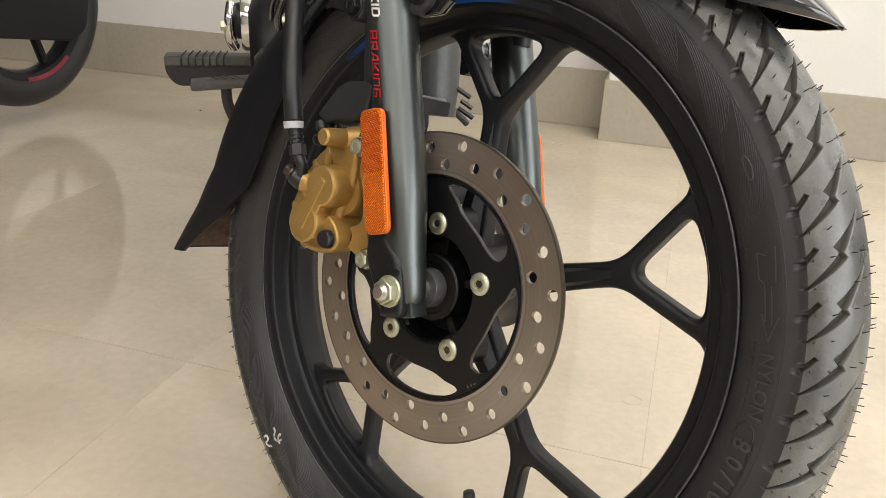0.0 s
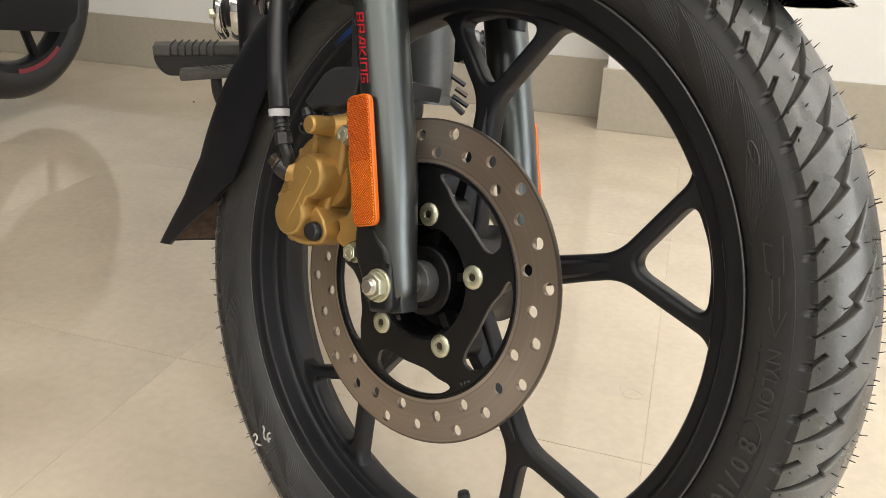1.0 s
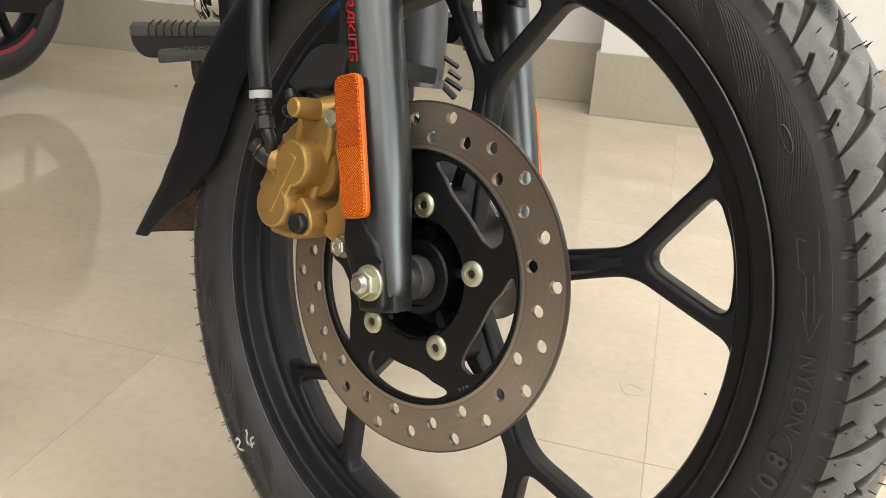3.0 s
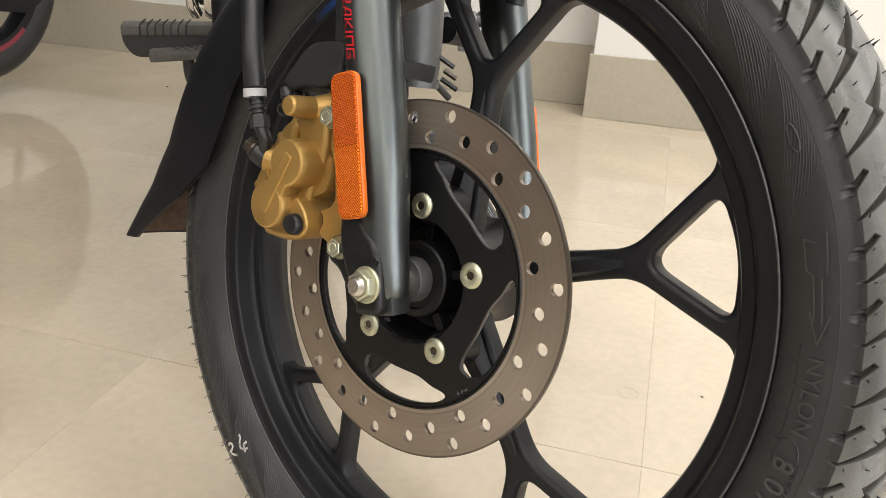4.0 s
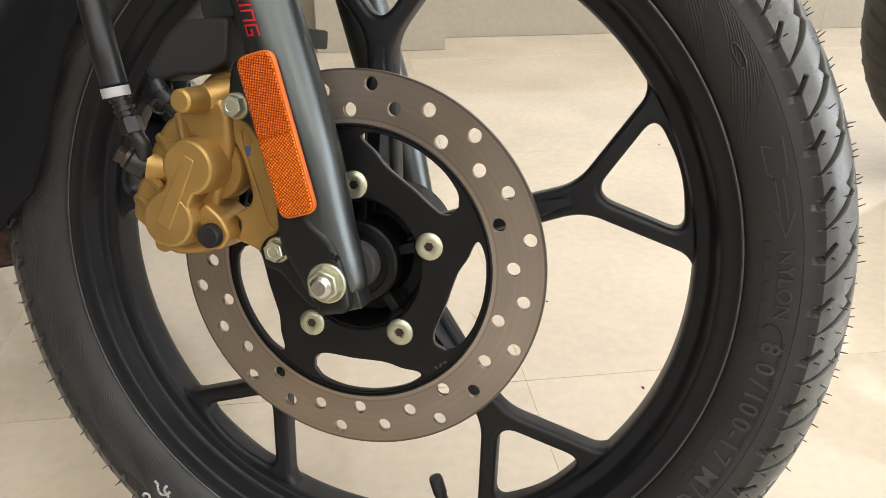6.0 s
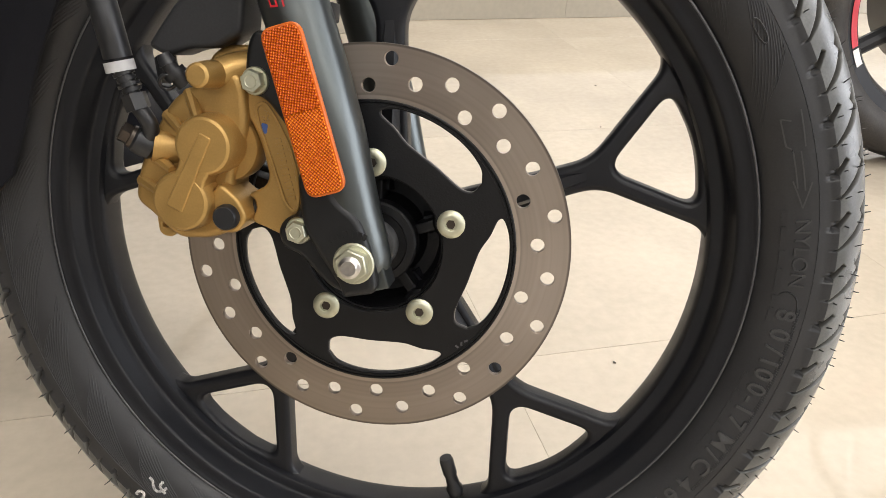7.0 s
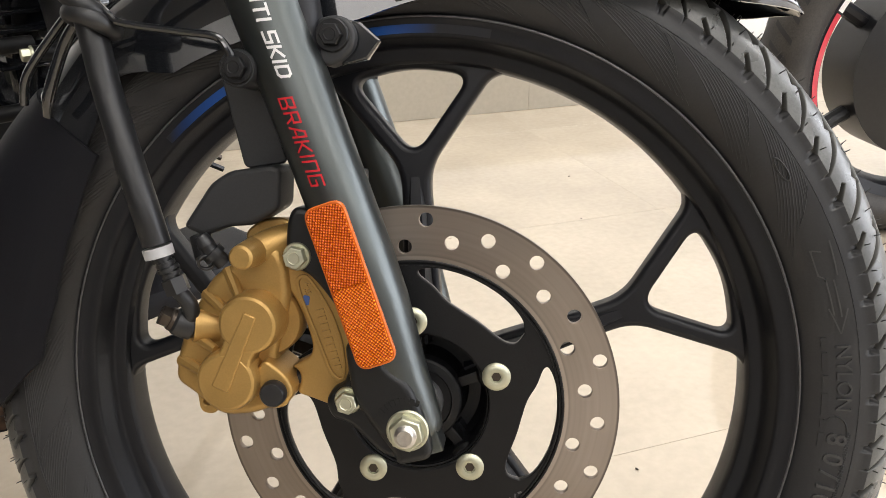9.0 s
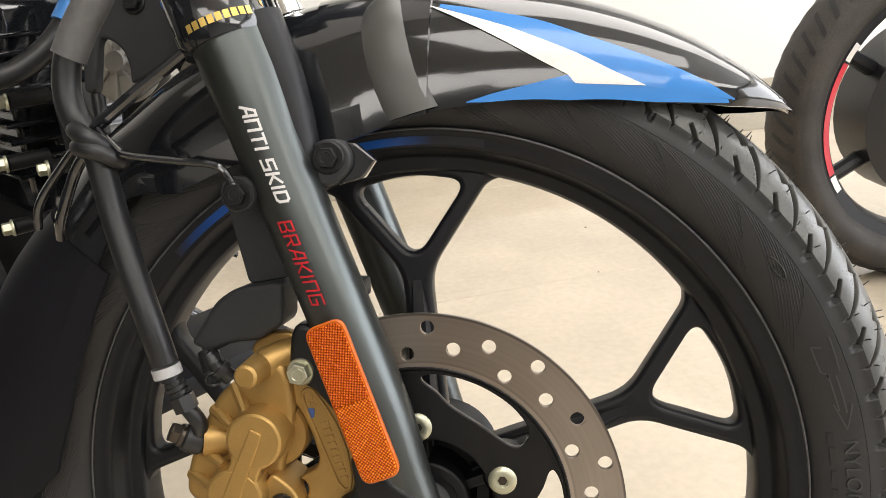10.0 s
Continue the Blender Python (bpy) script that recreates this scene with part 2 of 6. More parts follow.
def reflector_material(name, lean, shine):
    """Orange prism reflector: small cells under a clear coat; lean turns the cells, shine sizes the glint painted in
    each.
    """
    m = bpy.data.materials.new(name)
    m.use_nodes = True
    nt = m.node_tree
    b = nt.nodes["Principled BSDF"]
    b.inputs["Roughness"].default_value = 0.12
    b.inputs["Specular IOR Level"].default_value = 0.25
    b.inputs["Metallic"].default_value = 0.25
    co = nt.nodes.new("ShaderNodeTexCoord").outputs["Object"]
    v = nt.nodes.new("ShaderNodeTexVoronoi")
    turn = nt.nodes.new("ShaderNodeMapping")
    turn.inputs["Rotation"].default_value = (0, radians(lean), 0)
    nt.links.new(co, turn.inputs["Vector"])
    v.inputs["Scale"].default_value = 700.0
    v.inputs["Randomness"].default_value = 0.10
    nt.links.new(turn.outputs["Vector"], v.inputs["Vector"])
    r = nt.nodes.new("ShaderNodeValToRGB")
    r.color_ramp.elements[0].position, r.color_ramp.elements[0].color = shine, (1.0, 0.42, 0.015, 1)
    r.color_ramp.elements[1].position, r.color_ramp.elements[1].color = 0.62, (0.38, 0.034, 0.001, 1)
    r.color_ramp.elements.new(shine + 0.16).color = (0.92, 0.21, 0.003, 1)
    nt.links.new(v.outputs["Distance"], r.inputs["Fac"])
    nt.links.new(r.outputs["Color"], b.inputs["Base Color"])
    bp = nt.nodes.new("ShaderNodeBump")
    bp.inputs["Strength"].default_value, bp.inputs["Distance"].default_value = 1.0, 0.0018
    nt.links.new(v.outputs["Distance"], bp.inputs["Height"])
    nt.links.new(bp.outputs["Normal"], b.inputs["Normal"])
    return m


def tape_material():
    """Blue print that fades out into black towards its ends."""
    m = material("blue_rim_tape", (0.012, 0.085, 0.36), 0.3, stain=0.1)
    nt = m.node_tree
    b = nt.nodes["Principled BSDF"]
    sep = nt.nodes.new("ShaderNodeSeparateXYZ")
    nt.links.new(nt.nodes.new("ShaderNodeTexCoord").outputs["Object"], sep.inputs[0])
    off = nt.nodes.new("ShaderNodeMath")
    off.operation, off.inputs[1].default_value = "ADD", 0.0757
    nt.links.new(sep.outputs["X"], off.inputs[0])
    size = nt.nodes.new("ShaderNodeMath")
    size.operation = "ABSOLUTE"
    nt.links.new(off.outputs[0], size.inputs[0])
    fade = nt.nodes.new("ShaderNodeMapRange")
    fade.inputs["From Min"].default_value, fade.inputs["From Max"].default_value = 0.050, 0.083
    nt.links.new(size.outputs[0], fade.inputs["Value"])
    mix = nt.nodes.new("ShaderNodeMix")
    mix.data_type = "RGBA"
    mix.inputs["A"].default_value, mix.inputs["B"].default_value = (0.012, 0.085, 0.36, 1), (0.012, 0.013, 0.017, 1)
    nt.links.new(fade.outputs["Result"], mix.inputs["Factor"])
    nt.links.new(mix.outputs["Result"], b.inputs["Base Color"])
    return m


M_TAPE = tape_material()
M_DISC = disc_material()
M_REFL = reflector_material("orange_reflector_upper", 65, 0.06)
M_REFL_LOW = reflector_material("orange_reflector_lower", 35, 0.22)
M_REFL_RIM = material("orange_clear_rim", (0.56, 0.12, 0.012), 0.2, coat=0.2)


# ---------------------------------------------------------------- mesh tools
def link_mesh(name, bm, mat, angle=35):
    me = bpy.data.meshes.new(name)
    bm.normal_update()
    bm.to_mesh(me)
    bm.free()
    me.materials.append(mat)
    me.polygons.foreach_set("use_smooth", [True] * len(me.polygons))
    me.set_sharp_from_angle(angle=radians(angle))
    for p in me.polygons:
        if abs(p.normal.y) > 0.9995:
            p.use_smooth = False
    return new(name, me)


def part(name, bm, mat, parent, label="", m=None, angle=35):
    ob = link_mesh(name, bm, mat, angle)
    ob.parent = parent
    if m is not None:
        ob.matrix_basis = m
    if label:
        tagged(ob, label)
    return ob


def thing(name, label, category, m=None, group="", kind=""):
    ob = new(name)
    ob.empty_display_size = 0.05
    if m is not None:
        ob.matrix_basis = m
    return tagged(ob, label, category, group, kind)


def solid(name, bm, mat, label, category, kind="", m=None, group=""):
    ob = link_mesh(name, bm, mat)
    if m is not None:
        ob.matrix_basis = m
    return tagged(ob, label, category, group, kind)


def box(x0, x1, y0, y1, z0, z1, bevel=0.0, bm=None):
    bm = bm or bmesh.new()
    r = bmesh.ops.create_cube(bm, size=1.0, matrix=Matrix.LocRotScale(((x0 + x1) / 2, (y0 + y1) / 2, (z0 + z1) / 2), None, (x1 - x0, y1 - y0, z1 - z0)))
    if bevel:
        es = list({e for v in r["verts"] for e in v.link_edges})
        bmesh.ops.bevel(bm, geom=es, offset=bevel, segments=2, profile=0.6, affect="EDGES")
    return bm


def lathe(profile, seg=96, closed=False, bm=None, m=None):
    """Turns (radius, y) points round the local y axis."""
    bm = bm or bmesh.new()
    rings = []
    for r, y in profile:
        if r < 1e-6:
            rings.append([bm.verts.new((0, y, 0))])
        else:
            rings.append([bm.verts.new((r * math.cos(2 * math.pi * i / seg), y, r * math.sin(2 * math.pi * i / seg))) for i in range(seg)])
    pairs = list(zip(rings, rings[1:])) + ([(rings[-1], rings[0])] if closed else [])
    for a, b in pairs:
        for i in range(seg):
            j = (i + 1) % seg
            if len(a) == 1 and len(b) == 1:
                continue
            if len(a) == 1:
                bm.faces.new((a[0], b[j], b[i]))
            elif len(b) == 1:
                bm.faces.new((a[i], a[j], b[0]))
            else:
                bm.faces.new((a[i], a[j], b[j], b[i]))
    bmesh.ops.recalc_face_normals(bm, faces=bm.faces)
    if m is not None:
        bm.transform(m)
    return bm


def smooth_path(pts, n=8):
    """Catmull-Rom through the points."""
    P = [Vector(p) for p in pts]
    P = [2 * P[0] - P[1]] + P + [2 * P[-1] - P[-2]]
    out = []
    for i in range(1, len(P) - 2):
        a, b, c, d = P[i - 1:i + 3]
        for k in range(n):
            t = k / n
            out.append(0.5 * ((2 * b) + (c - a) * t + (2 * a - 5 * b + 4 * c - d) * t * t + (3 * b - a - 3 * c + d) * t ** 3))
    return out + [P[-2]]


def tube(pts, radius, seg=14, n=8, bm=None, taper=None):
    """A round bar or hose along a smooth path, closed at its ends."""
    bm = bm or bmesh.new()
    path = smooth_path(pts, n) if n > 1 else [Vector(p) for p in pts]
    rings, side = [], None
    for i, p in enumerate(path):
        d = (path[min(i + 1, len(path) - 1)] - path[max(i - 1, 0)]).normalized()
        side = (side - d * side.dot(d)) if side else d.orthogonal()
        side.normalize()
        up = d.cross(side)
        r = radius if taper is None else radius + (taper - radius) * i / (len(path) - 1)
        rings.append([bm.verts.new(p + r * (side * math.cos(a) + up * math.sin(a))) for a in (2 * math.pi * k / seg for k in range(seg))])
    for a, b in zip(rings, rings[1:]):
        for k in range(seg):
            bm.faces.new((a[k], a[(k + 1) % seg], b[(k + 1) % seg], b[k]))
    bm.faces.new(rings[0][::-1]), bm.faces.new(rings[-1])
    bmesh.ops.recalc_face_normals(bm, faces=bm.faces)
    return bm


def rounded(pts, radius, n=5):
    """A polygon with its corners rounded; radius may be a list."""
    out, k = [], len(pts)
    for i, p in enumerate(pts):
        rad = radius[i] if isinstance(radius, (list, tuple)) else radius
        p, a, b = Vector(p), Vector(pts[i - 1]), Vector(pts[(i + 1) % k])
        da, db = (a - p), (b - p)
        rr = min(rad, da.length * 0.48, db.length * 0.48)
        if rr < 1e-5:
            out.append(tuple(p))
            continue
        s, e = p + da.normalized() * rr, p + db.normalized() * rr
        for j in range(n + 1):
            t = j / n
            q = s * (1 - t) ** 2 + p * 2 * t * (1 - t) + e * t * t
            out.append(tuple(q))
    return out


def circle(cx, cz, r, n=24):
    return [(cx + r * math.cos(2 * math.pi * i / n), cz + r * math.sin(2 * math.pi * i / n)) for i in range(n)]


def plate(outlines, y0, y1, bevel=0.0, steps=2):
    """A flat casting: outlines in local x, z (the first the outside, the rest holes), from y0 to y1, with rounded edges."""
    cu = bpy.data.curves.new("outline", "CURVE")
    cu.dimensions, cu.fill_mode = "2D", "BOTH"
    cu.extrude = abs(y1 - y0) / 2 - bevel
    cu.bevel_depth, cu.bevel_resolution = bevel, steps
    cu.offset = -bevel
    for pts in outlines:
        sp = cu.splines.new("POLY")
        sp.points.add(len(pts) - 1)
        for q, (x, z) in zip(sp.points, pts):
            q.co = (x, z, 0, 1)
        sp.use_cyclic_u = True
    tmp = bpy.data.objects.new("outline", cu)
    scene.collection.objects.link(tmp)
    dg = bpy.context.evaluated_depsgraph_get()
    me = tmp.evaluated_get(dg).to_mesh()
    bm = bmesh.new()
    bm.from_mesh(me)
    tmp.evaluated_get(dg).to_mesh_clear()
    bpy.data.objects.remove(tmp)
    bpy.data.curves.remove(cu)
    mid = (y0 + y1) / 2
    bm.transform(Matrix(((1, 0, 0, 0), (0, 0, -1, mid), (0, 1, 0, 0), (0, 0, 0, 1))))
    bmesh.ops.remove_doubles(bm, verts=bm.verts, dist=1e-6)
    bmesh.ops.recalc_face_normals(bm, faces=bm.faces)
    return bm


def letters(text, size, depth=0.0003, bold=0.0, lean=0.0):
    """Text as a mesh in x, y with its middle at the origin."""
    cu = bpy.data.curves.new("writing", "FONT")
    cu.body, cu.size, cu.align_x, cu.align_y, cu.extrude = text, size, "CENTER", "CENTER", depth
    cu.resolution_u = 3
    cu.offset, cu.shear = size * bold, lean
    tmp = bpy.data.objects.new("writing", cu)
    scene.collection.objects.link(tmp)
    dg = bpy.context.evaluated_depsgraph_get()
    me = tmp.evaluated_get(dg).to_mesh()
    bm = bmesh.new()
    bm.from_mesh(me)
    tmp.evaluated_get(dg).to_mesh_clear()
    bpy.data.objects.remove(tmp)
    bpy.data.curves.remove(cu)
    return bm


def polar(r, deg):
    return (r * math.cos(radians(deg)), r * math.sin(radians(deg)))


def hex_head(r, h, flange=0.0, flange_h=0.0, bm=None):
    """A hexagon head that rises along -y from y = 0, with a flange and a dished top."""
    bm = bm or bmesh.new()
    if flange:
        lathe([(0, 0), (flange, 0), (flange, -flange_h * 0.6), (flange * 0.93, -flange_h), (0, -flange_h)], 28, bm=bm)
    b2 = bmesh.new()
    rings = []
    for f, y in ((1.0, -flange_h * 0.9), (1.0, -h + 0.0009), (0.97, -h + 0.0004), (0.90, -h)):
        rings.append([b2.verts.new((f * r * math.cos(math.pi / 3 * i), y, f * r * math.sin(math.pi / 3 * i))) for i in range(6)])
    for p, q in zip(rings, rings[1:]):
        for i in range(6):
            b2.faces.new((p[i], p[(i + 1) % 6], q[(i + 1) % 6], q[i]))
    b2.faces.new(rings[-1])
    bmesh.ops.recalc_face_normals(b2, faces=b2.faces)
    lathe([(0.60 * r, -h + 0.0001), (0.56 * r, -h - 0.0003), (0.50 * r, -h - 0.0003), (0.42 * r, -h + 0.0001)], 24, bm=b2)
    return join(bm, b2)


def moved(bm, m):
    bm.transform(m)
    return bm


def join(bm, other):
    me = bpy.data.meshes.new("join")
    other.to_mesh(me)
    other.free()
    bm.from_mesh(me)
    bpy.data.meshes.remove(me)
    return bm


# ---------------------------------------------------------------- the room
TILE_U, TILE_V, JOINT = 0.597, 0.667, 0.0009
TILE_U0, TILE_V0 = 0.164, 0.197           # a corner where four tiles meet
U0, U1, V0, V1 = -4.2, EAST_U, -6.0, WALL_V

floor = solid("floor", box(U0, U1, V0, V1 + 0.15, -0.16, -0.0008), M_GROUT, "cream glossy tiled showroom floor with thin joints", "floor", "structure", ROOM)
solid("wall_north", box(U0 - 0.15, U1 + 0.15, WALL_V, WALL_V + 0.15, -0.004, CEIL), M_WALL, "plain white painted showroom wall above beige skirting", "wall", "structure", ROOM)
# Unseen back wall; its grey is set by what the glossy parts reflect.
solid("wall_south", box(U0 - 0.15, U1 + 0.15, V0 - 0.15, V0, -0.004, CEIL), M_DARKWALL, "unseen plain wall at the back, grey tuned for reflections", "wall", "structure", ROOM)
# Unseen side wall: dark to blacken reflections, pale high up to brighten the mudguard's.
west = box(U0 - 0.15, U0, -2.2, WALL_V, -0.004, CEIL)
box(U0 - 0.15, U0, V0, -2.2, -0.004, 1.75, bm=west)
solid("wall_west", west, M_WESTWALL, "unseen side wall, dark for the reflections it gives", "wall", "structure", ROOM)
solid("wall_west_upper", box(U0 - 0.15, U0, V0, -2.2, 1.75, CEIL), M_WALL, "unseen pale panel of the side wall, added for reflections", "wall", "structure", ROOM)
east = bmesh.new()
for q in ((V0, WIN_V0, -0.004, CEIL), (WIN_V1, WALL_V, -0.004, CEIL), (WIN_V0, WIN_V1, -0.004, WIN_Z0), (WIN_V0, WIN_V1, WIN_Z1, CEIL)):
    box(U1, U1 + 0.15, *q, bm=east)
solid("wall_east", east, M_WALL, "plain white painted wall with an assumed shop window, out of view", "wall", "structure", ROOM)
solid("ceiling", box(U0 - 0.15, U1 + 0.15, V0 - 0.15, WALL_V + 0.15, CEIL, CEIL + 0.12), M_CEIL, "plain white painted ceiling", "ceiling", "structure", ROOM)

PIL_U0, PIL_U1, PIL_V = -0.073, 0.272, 1.622
pillar = solid("pillar", box(PIL_U0 + 0.008, PIL_U1 - 0.008, PIL_V + 0.010, WALL_V - 0.001, -0.004, CEIL - 0.001, 0.003), M_WALL, "shallow white painted pillar against the wall", "pillar", "structure", ROOM)


# ---------------------------------------------------------------- motorcycle
LEAN_DEG, AXLE_H = 14.83, 0.2885
WHEEL = pose(0, 0, AXLE_H, -LEAN_DEG, 0, 0)      # wheel frame: x ahead, y along the axle, z up in the wheel's plane
STEER = 35.0
BODY = pose(0, 0, 0, 0, 0, -STEER)               # frame of the machine behind the steering head

bike = thing("motorcycle", "black and blue motorcycle with gold brake caliper, parked on tiles", "motorcycle")


def bead_profile():
    """Near half of the tyre's section, (radius, y) from bead to crown."""
    ctrl = [(0.2280, -0.0285), (0.2325, -0.0338), (0.2400, -0.0386), (0.2490, -0.0410), (0.2580, -0.0418), (0.2655, -0.0416), (0.2690, -0.0409),
            (0.2765, -0.0375), (0.2828, -0.0315), (0.2876, -0.0235), (0.2905, -0.0140), (0.2918, -0.0060), (0.2921, 0.0)]
    return ctrl


def section_y(r):
    """Height of the near sidewall's skin along the axle at a radius."""
    R, Y, _, _, w = SECT
    half = w < 0
    return float(np.interp(min(r, 0.2690), R[half], Y[half]))


PITCHES = 56
# strokes of the tread, near half: along (in pitches), across (mm from the middle), width (mm) at each end
STROKES = [((-0.04, -54.5, 3.1), (0.30, -44.6, 2.5)), ((-0.43, -50.8, 0.9), (0.17, -27.5, 6.2)), ((0.23, -32.0, 7.4), (0.94, -8.5, 0.5))]


def tyre_mesh(fine=84, coarse=36, across=190):
    """The tyre with its lightning-shaped tread grooves cut in."""
    near = bead_profile()
    pts = near + [(r, -y) for r, y in near[-2::-1]]
    path = smooth_path([(y, 0, r) for r, y in pts], 12)
    P = np.array([(p.z, p.x) for p in path])
    L = np.r_[0, np.cumsum(np.hypot(*np.diff(P, axis=0).T))]
    i0, i1 = 6 * 12, len(P) - 1 - 6 * 12
    s = np.r_[np.linspace(0, L[i0], 18)[:-1], np.linspace(L[i0], L[i1], across)[:-1], np.linspace(L[i1], L[-1], 18)]
    R, Y = np.interp(s, L, P[:, 0]), np.interp(s, L, P[:, 1])
    dR, dY = np.gradient(R), np.gradient(Y)
    ln = np.hypot(dR, dY)
    NR, NY = dY / ln, -dR / ln                    # outward
    if NR[len(NR) // 2] < 0:
        NR, NY = -NR, -NY
    mid = L[-1] / 2
    w = (s - mid) * 1000                          # mm across the tread
    pitch = 2 * math.pi * 0.29 * 1000 / PITCHES
    step = 360.0 / PITCHES
    frac = np.concatenate([np.arange(q) / q + k for k, q in ((k, fine if (k * step + 1.9 + 50) % 360 < 122 else coarse) for k in range(PITCHES))])
    a = (frac % 1.0) * pitch                      # millimetres into the pitch
    A, W = np.meshgrid(a, w, indexing="ij")
    depth = np.zeros_like(A)
    for side in (-1, 1):
        for p, q in STROKES:
            for k in (-2, -1, 0, 1, 2):
                off = (k + (0.5 if side > 0 else 0.0)) * pitch
                x0, y0, x1, y1 = p[0] * pitch + off, -side * p[1], q[0] * pitch + off, -side * q[1]
                dx, dy = x1 - x0, y1 - y0
                h = np.clip(((A - x0) * dx + (W - y0) * dy) / (dx * dx + dy * dy), 0, 1)
                ln2 = math.hypot(dx, dy)
                along = ((A - x0) * dx + (W - y0) * dy) / ln2
                d = np.abs((A - x0) * dy - (W - y0) * dx) / ln2 - (p[2] + (q[2] - p[2]) * h) / 2
                d = np.maximum(d, np.maximum(along - ln2, -along))
                e = np.clip((0.35 - d) / 1.0, 0, 1)
                depth = np.maximum(depth, 3.6 * e * e * (3 - 2 * e))
    depth *= np.clip((57.5 - np.abs(w)) / 3.0, 0, 1)
    edge = np.clip((np.abs(w) - 51.0) / 0.9, 0, 1) * np.clip((62.0 - np.abs(w)) / 5.0, 0, 1)
    D = depth / 1000 + 0.0013 * edge[None, :]
    th = frac / PITCHES * 2 * math.pi + radians(1.9)
    RR, YY = R[None, :] - D * NR[None, :], Y[None, :] - D * NY[None, :]
    co = np.stack([RR * np.cos(th)[:, None], YY, RR * np.sin(th)[:, None]], -1).reshape(-1, 3)
    n, m = len(th), len(R)
    i, j = np.meshgrid(np.arange(n), np.arange(m - 1), indexing="ij")
    i2 = (i + 1) % n
    quads = np.stack([i * m + j, i * m + j + 1, i2 * m + j + 1, i2 * m + j], -1).reshape(-1, 4)
    me = bpy.data.meshes.new("tyre")
    me.from_pydata(co.tolist(), [], quads.tolist())
    me.materials.append(M_RUBBER), me.materials.append(M_TREAD)
    # Groove depth, by which the colour is darkened.
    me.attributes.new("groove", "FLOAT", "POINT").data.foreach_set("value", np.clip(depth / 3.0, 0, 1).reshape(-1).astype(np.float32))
    top = (np.abs((w[:-1] + w[1:]) / 2) < 51.0).astype(int)
    idx = np.tile(top, n)
    me.polygons.foreach_set("material_index", idx.astype(np.int32))
    me.polygons.foreach_set("use_smooth", [True] * len(me.polygons))
    me.update()
    return me, (R, Y, NR, NY, w)


me, SECT = tyre_mesh()
tyre = new("tyre", me)
tyre.parent, tyre.matrix_basis = bike, WHEEL
tagged(tyre, "black tubeless tyre with lightning-shaped tread grooves and moulded sidewall")


def rubber_hairs(count_rows=PITCHES * 2):
    """Thin vent hairs that stand on the tread."""
    bm = bmesh.new()
    rng = random.Random(4)
    R, Y, NR, NY, w = SECT
    for k in range(count_rows):
        for wy in (-47.0, -37.0, -21.0, -11.0, 0.5, 11.0, 21.0, 37.0, 47.0):
            if rng.random() < 0.22:
                continue
            th = 2 * math.pi * (k + 0.15 + 0.009 * wy + rng.uniform(-0.05, 0.05)) / count_rows
            r, y, nr, ny = (float(np.interp(wy, w, q)) for q in (R, Y, NR, NY))
            c, s = math.cos(th), math.sin(th)
            base = Vector((r * c, y, r * s))
            nrm = Vector((nr * c, ny, nr * s))
            tip = base + (nrm + Vector((-s, 0, c)) * rng.uniform(-0.1, 0.5) + Vector((0, rng.uniform(-0.3, 0.1), 0))) * rng.uniform(0.0024, 0.0044)
            t1 = nrm.orthogonal().normalized() * 0.00050
            t2 = nrm.cross(t1)
            ring = [bm.verts.new(base - nrm * 0.0005 + t1 * math.cos(q) + t2 * math.sin(q)) for q in (0, 2.09, 4.19)]
            end = [bm.verts.new(tip + (t1 * math.cos(q) + t2 * math.sin(q)) * 0.6) for q in (0, 2.09, 4.19)]
            for i in range(3):
                bm.faces.new((ring[i], ring[(i + 1) % 3], end[(i + 1) % 3], end[i]))
            bm.faces.new(end)
    return bm


hairs = part("rubber_hair", rubber_hairs(), M_NUB, tyre, "thin moulding hairs on the tread")
hairs["kind"] = "stuff"


def on_sidewall(bm, deg, radius, lift=0.0011):
    """Bends flat lettering round the near sidewall, tops outward."""
    for v in bm.verts:
        r = radius + v.co.y
        th = radians(deg) - v.co.x / radius
        y = section_y(r) - lift - v.co.z * 2.0
        v.co = (r * math.cos(th), y, r * math.sin(th))
    bmesh.ops.recalc_face_normals(bm, faces=bm.faces)
    return bm


part("lettering", on_sidewall(letters("NYLON", 0.0118), 5.2, 0.2488, 0.0006), M_MOULD, tyre, "moulded black word on the sidewall")
size_mark = bmesh.new()
for char, deg in zip("80/100-17M/C46P", (-3.5, -6.4, -8.7, -10.6, -12.5, -14.9, -16.7, -18.4, -20.6, -24.2, -26.6, -29.0, -32.6, -35.3, -38.0)):
    join(size_mark, on_sidewall(letters(char, 0.0150, 0.0003, 0.012), deg, 0.2470, 0.0006))
part("lettering", size_mark, M_MOULD, tyre, "moulded tyre size on the sidewall")


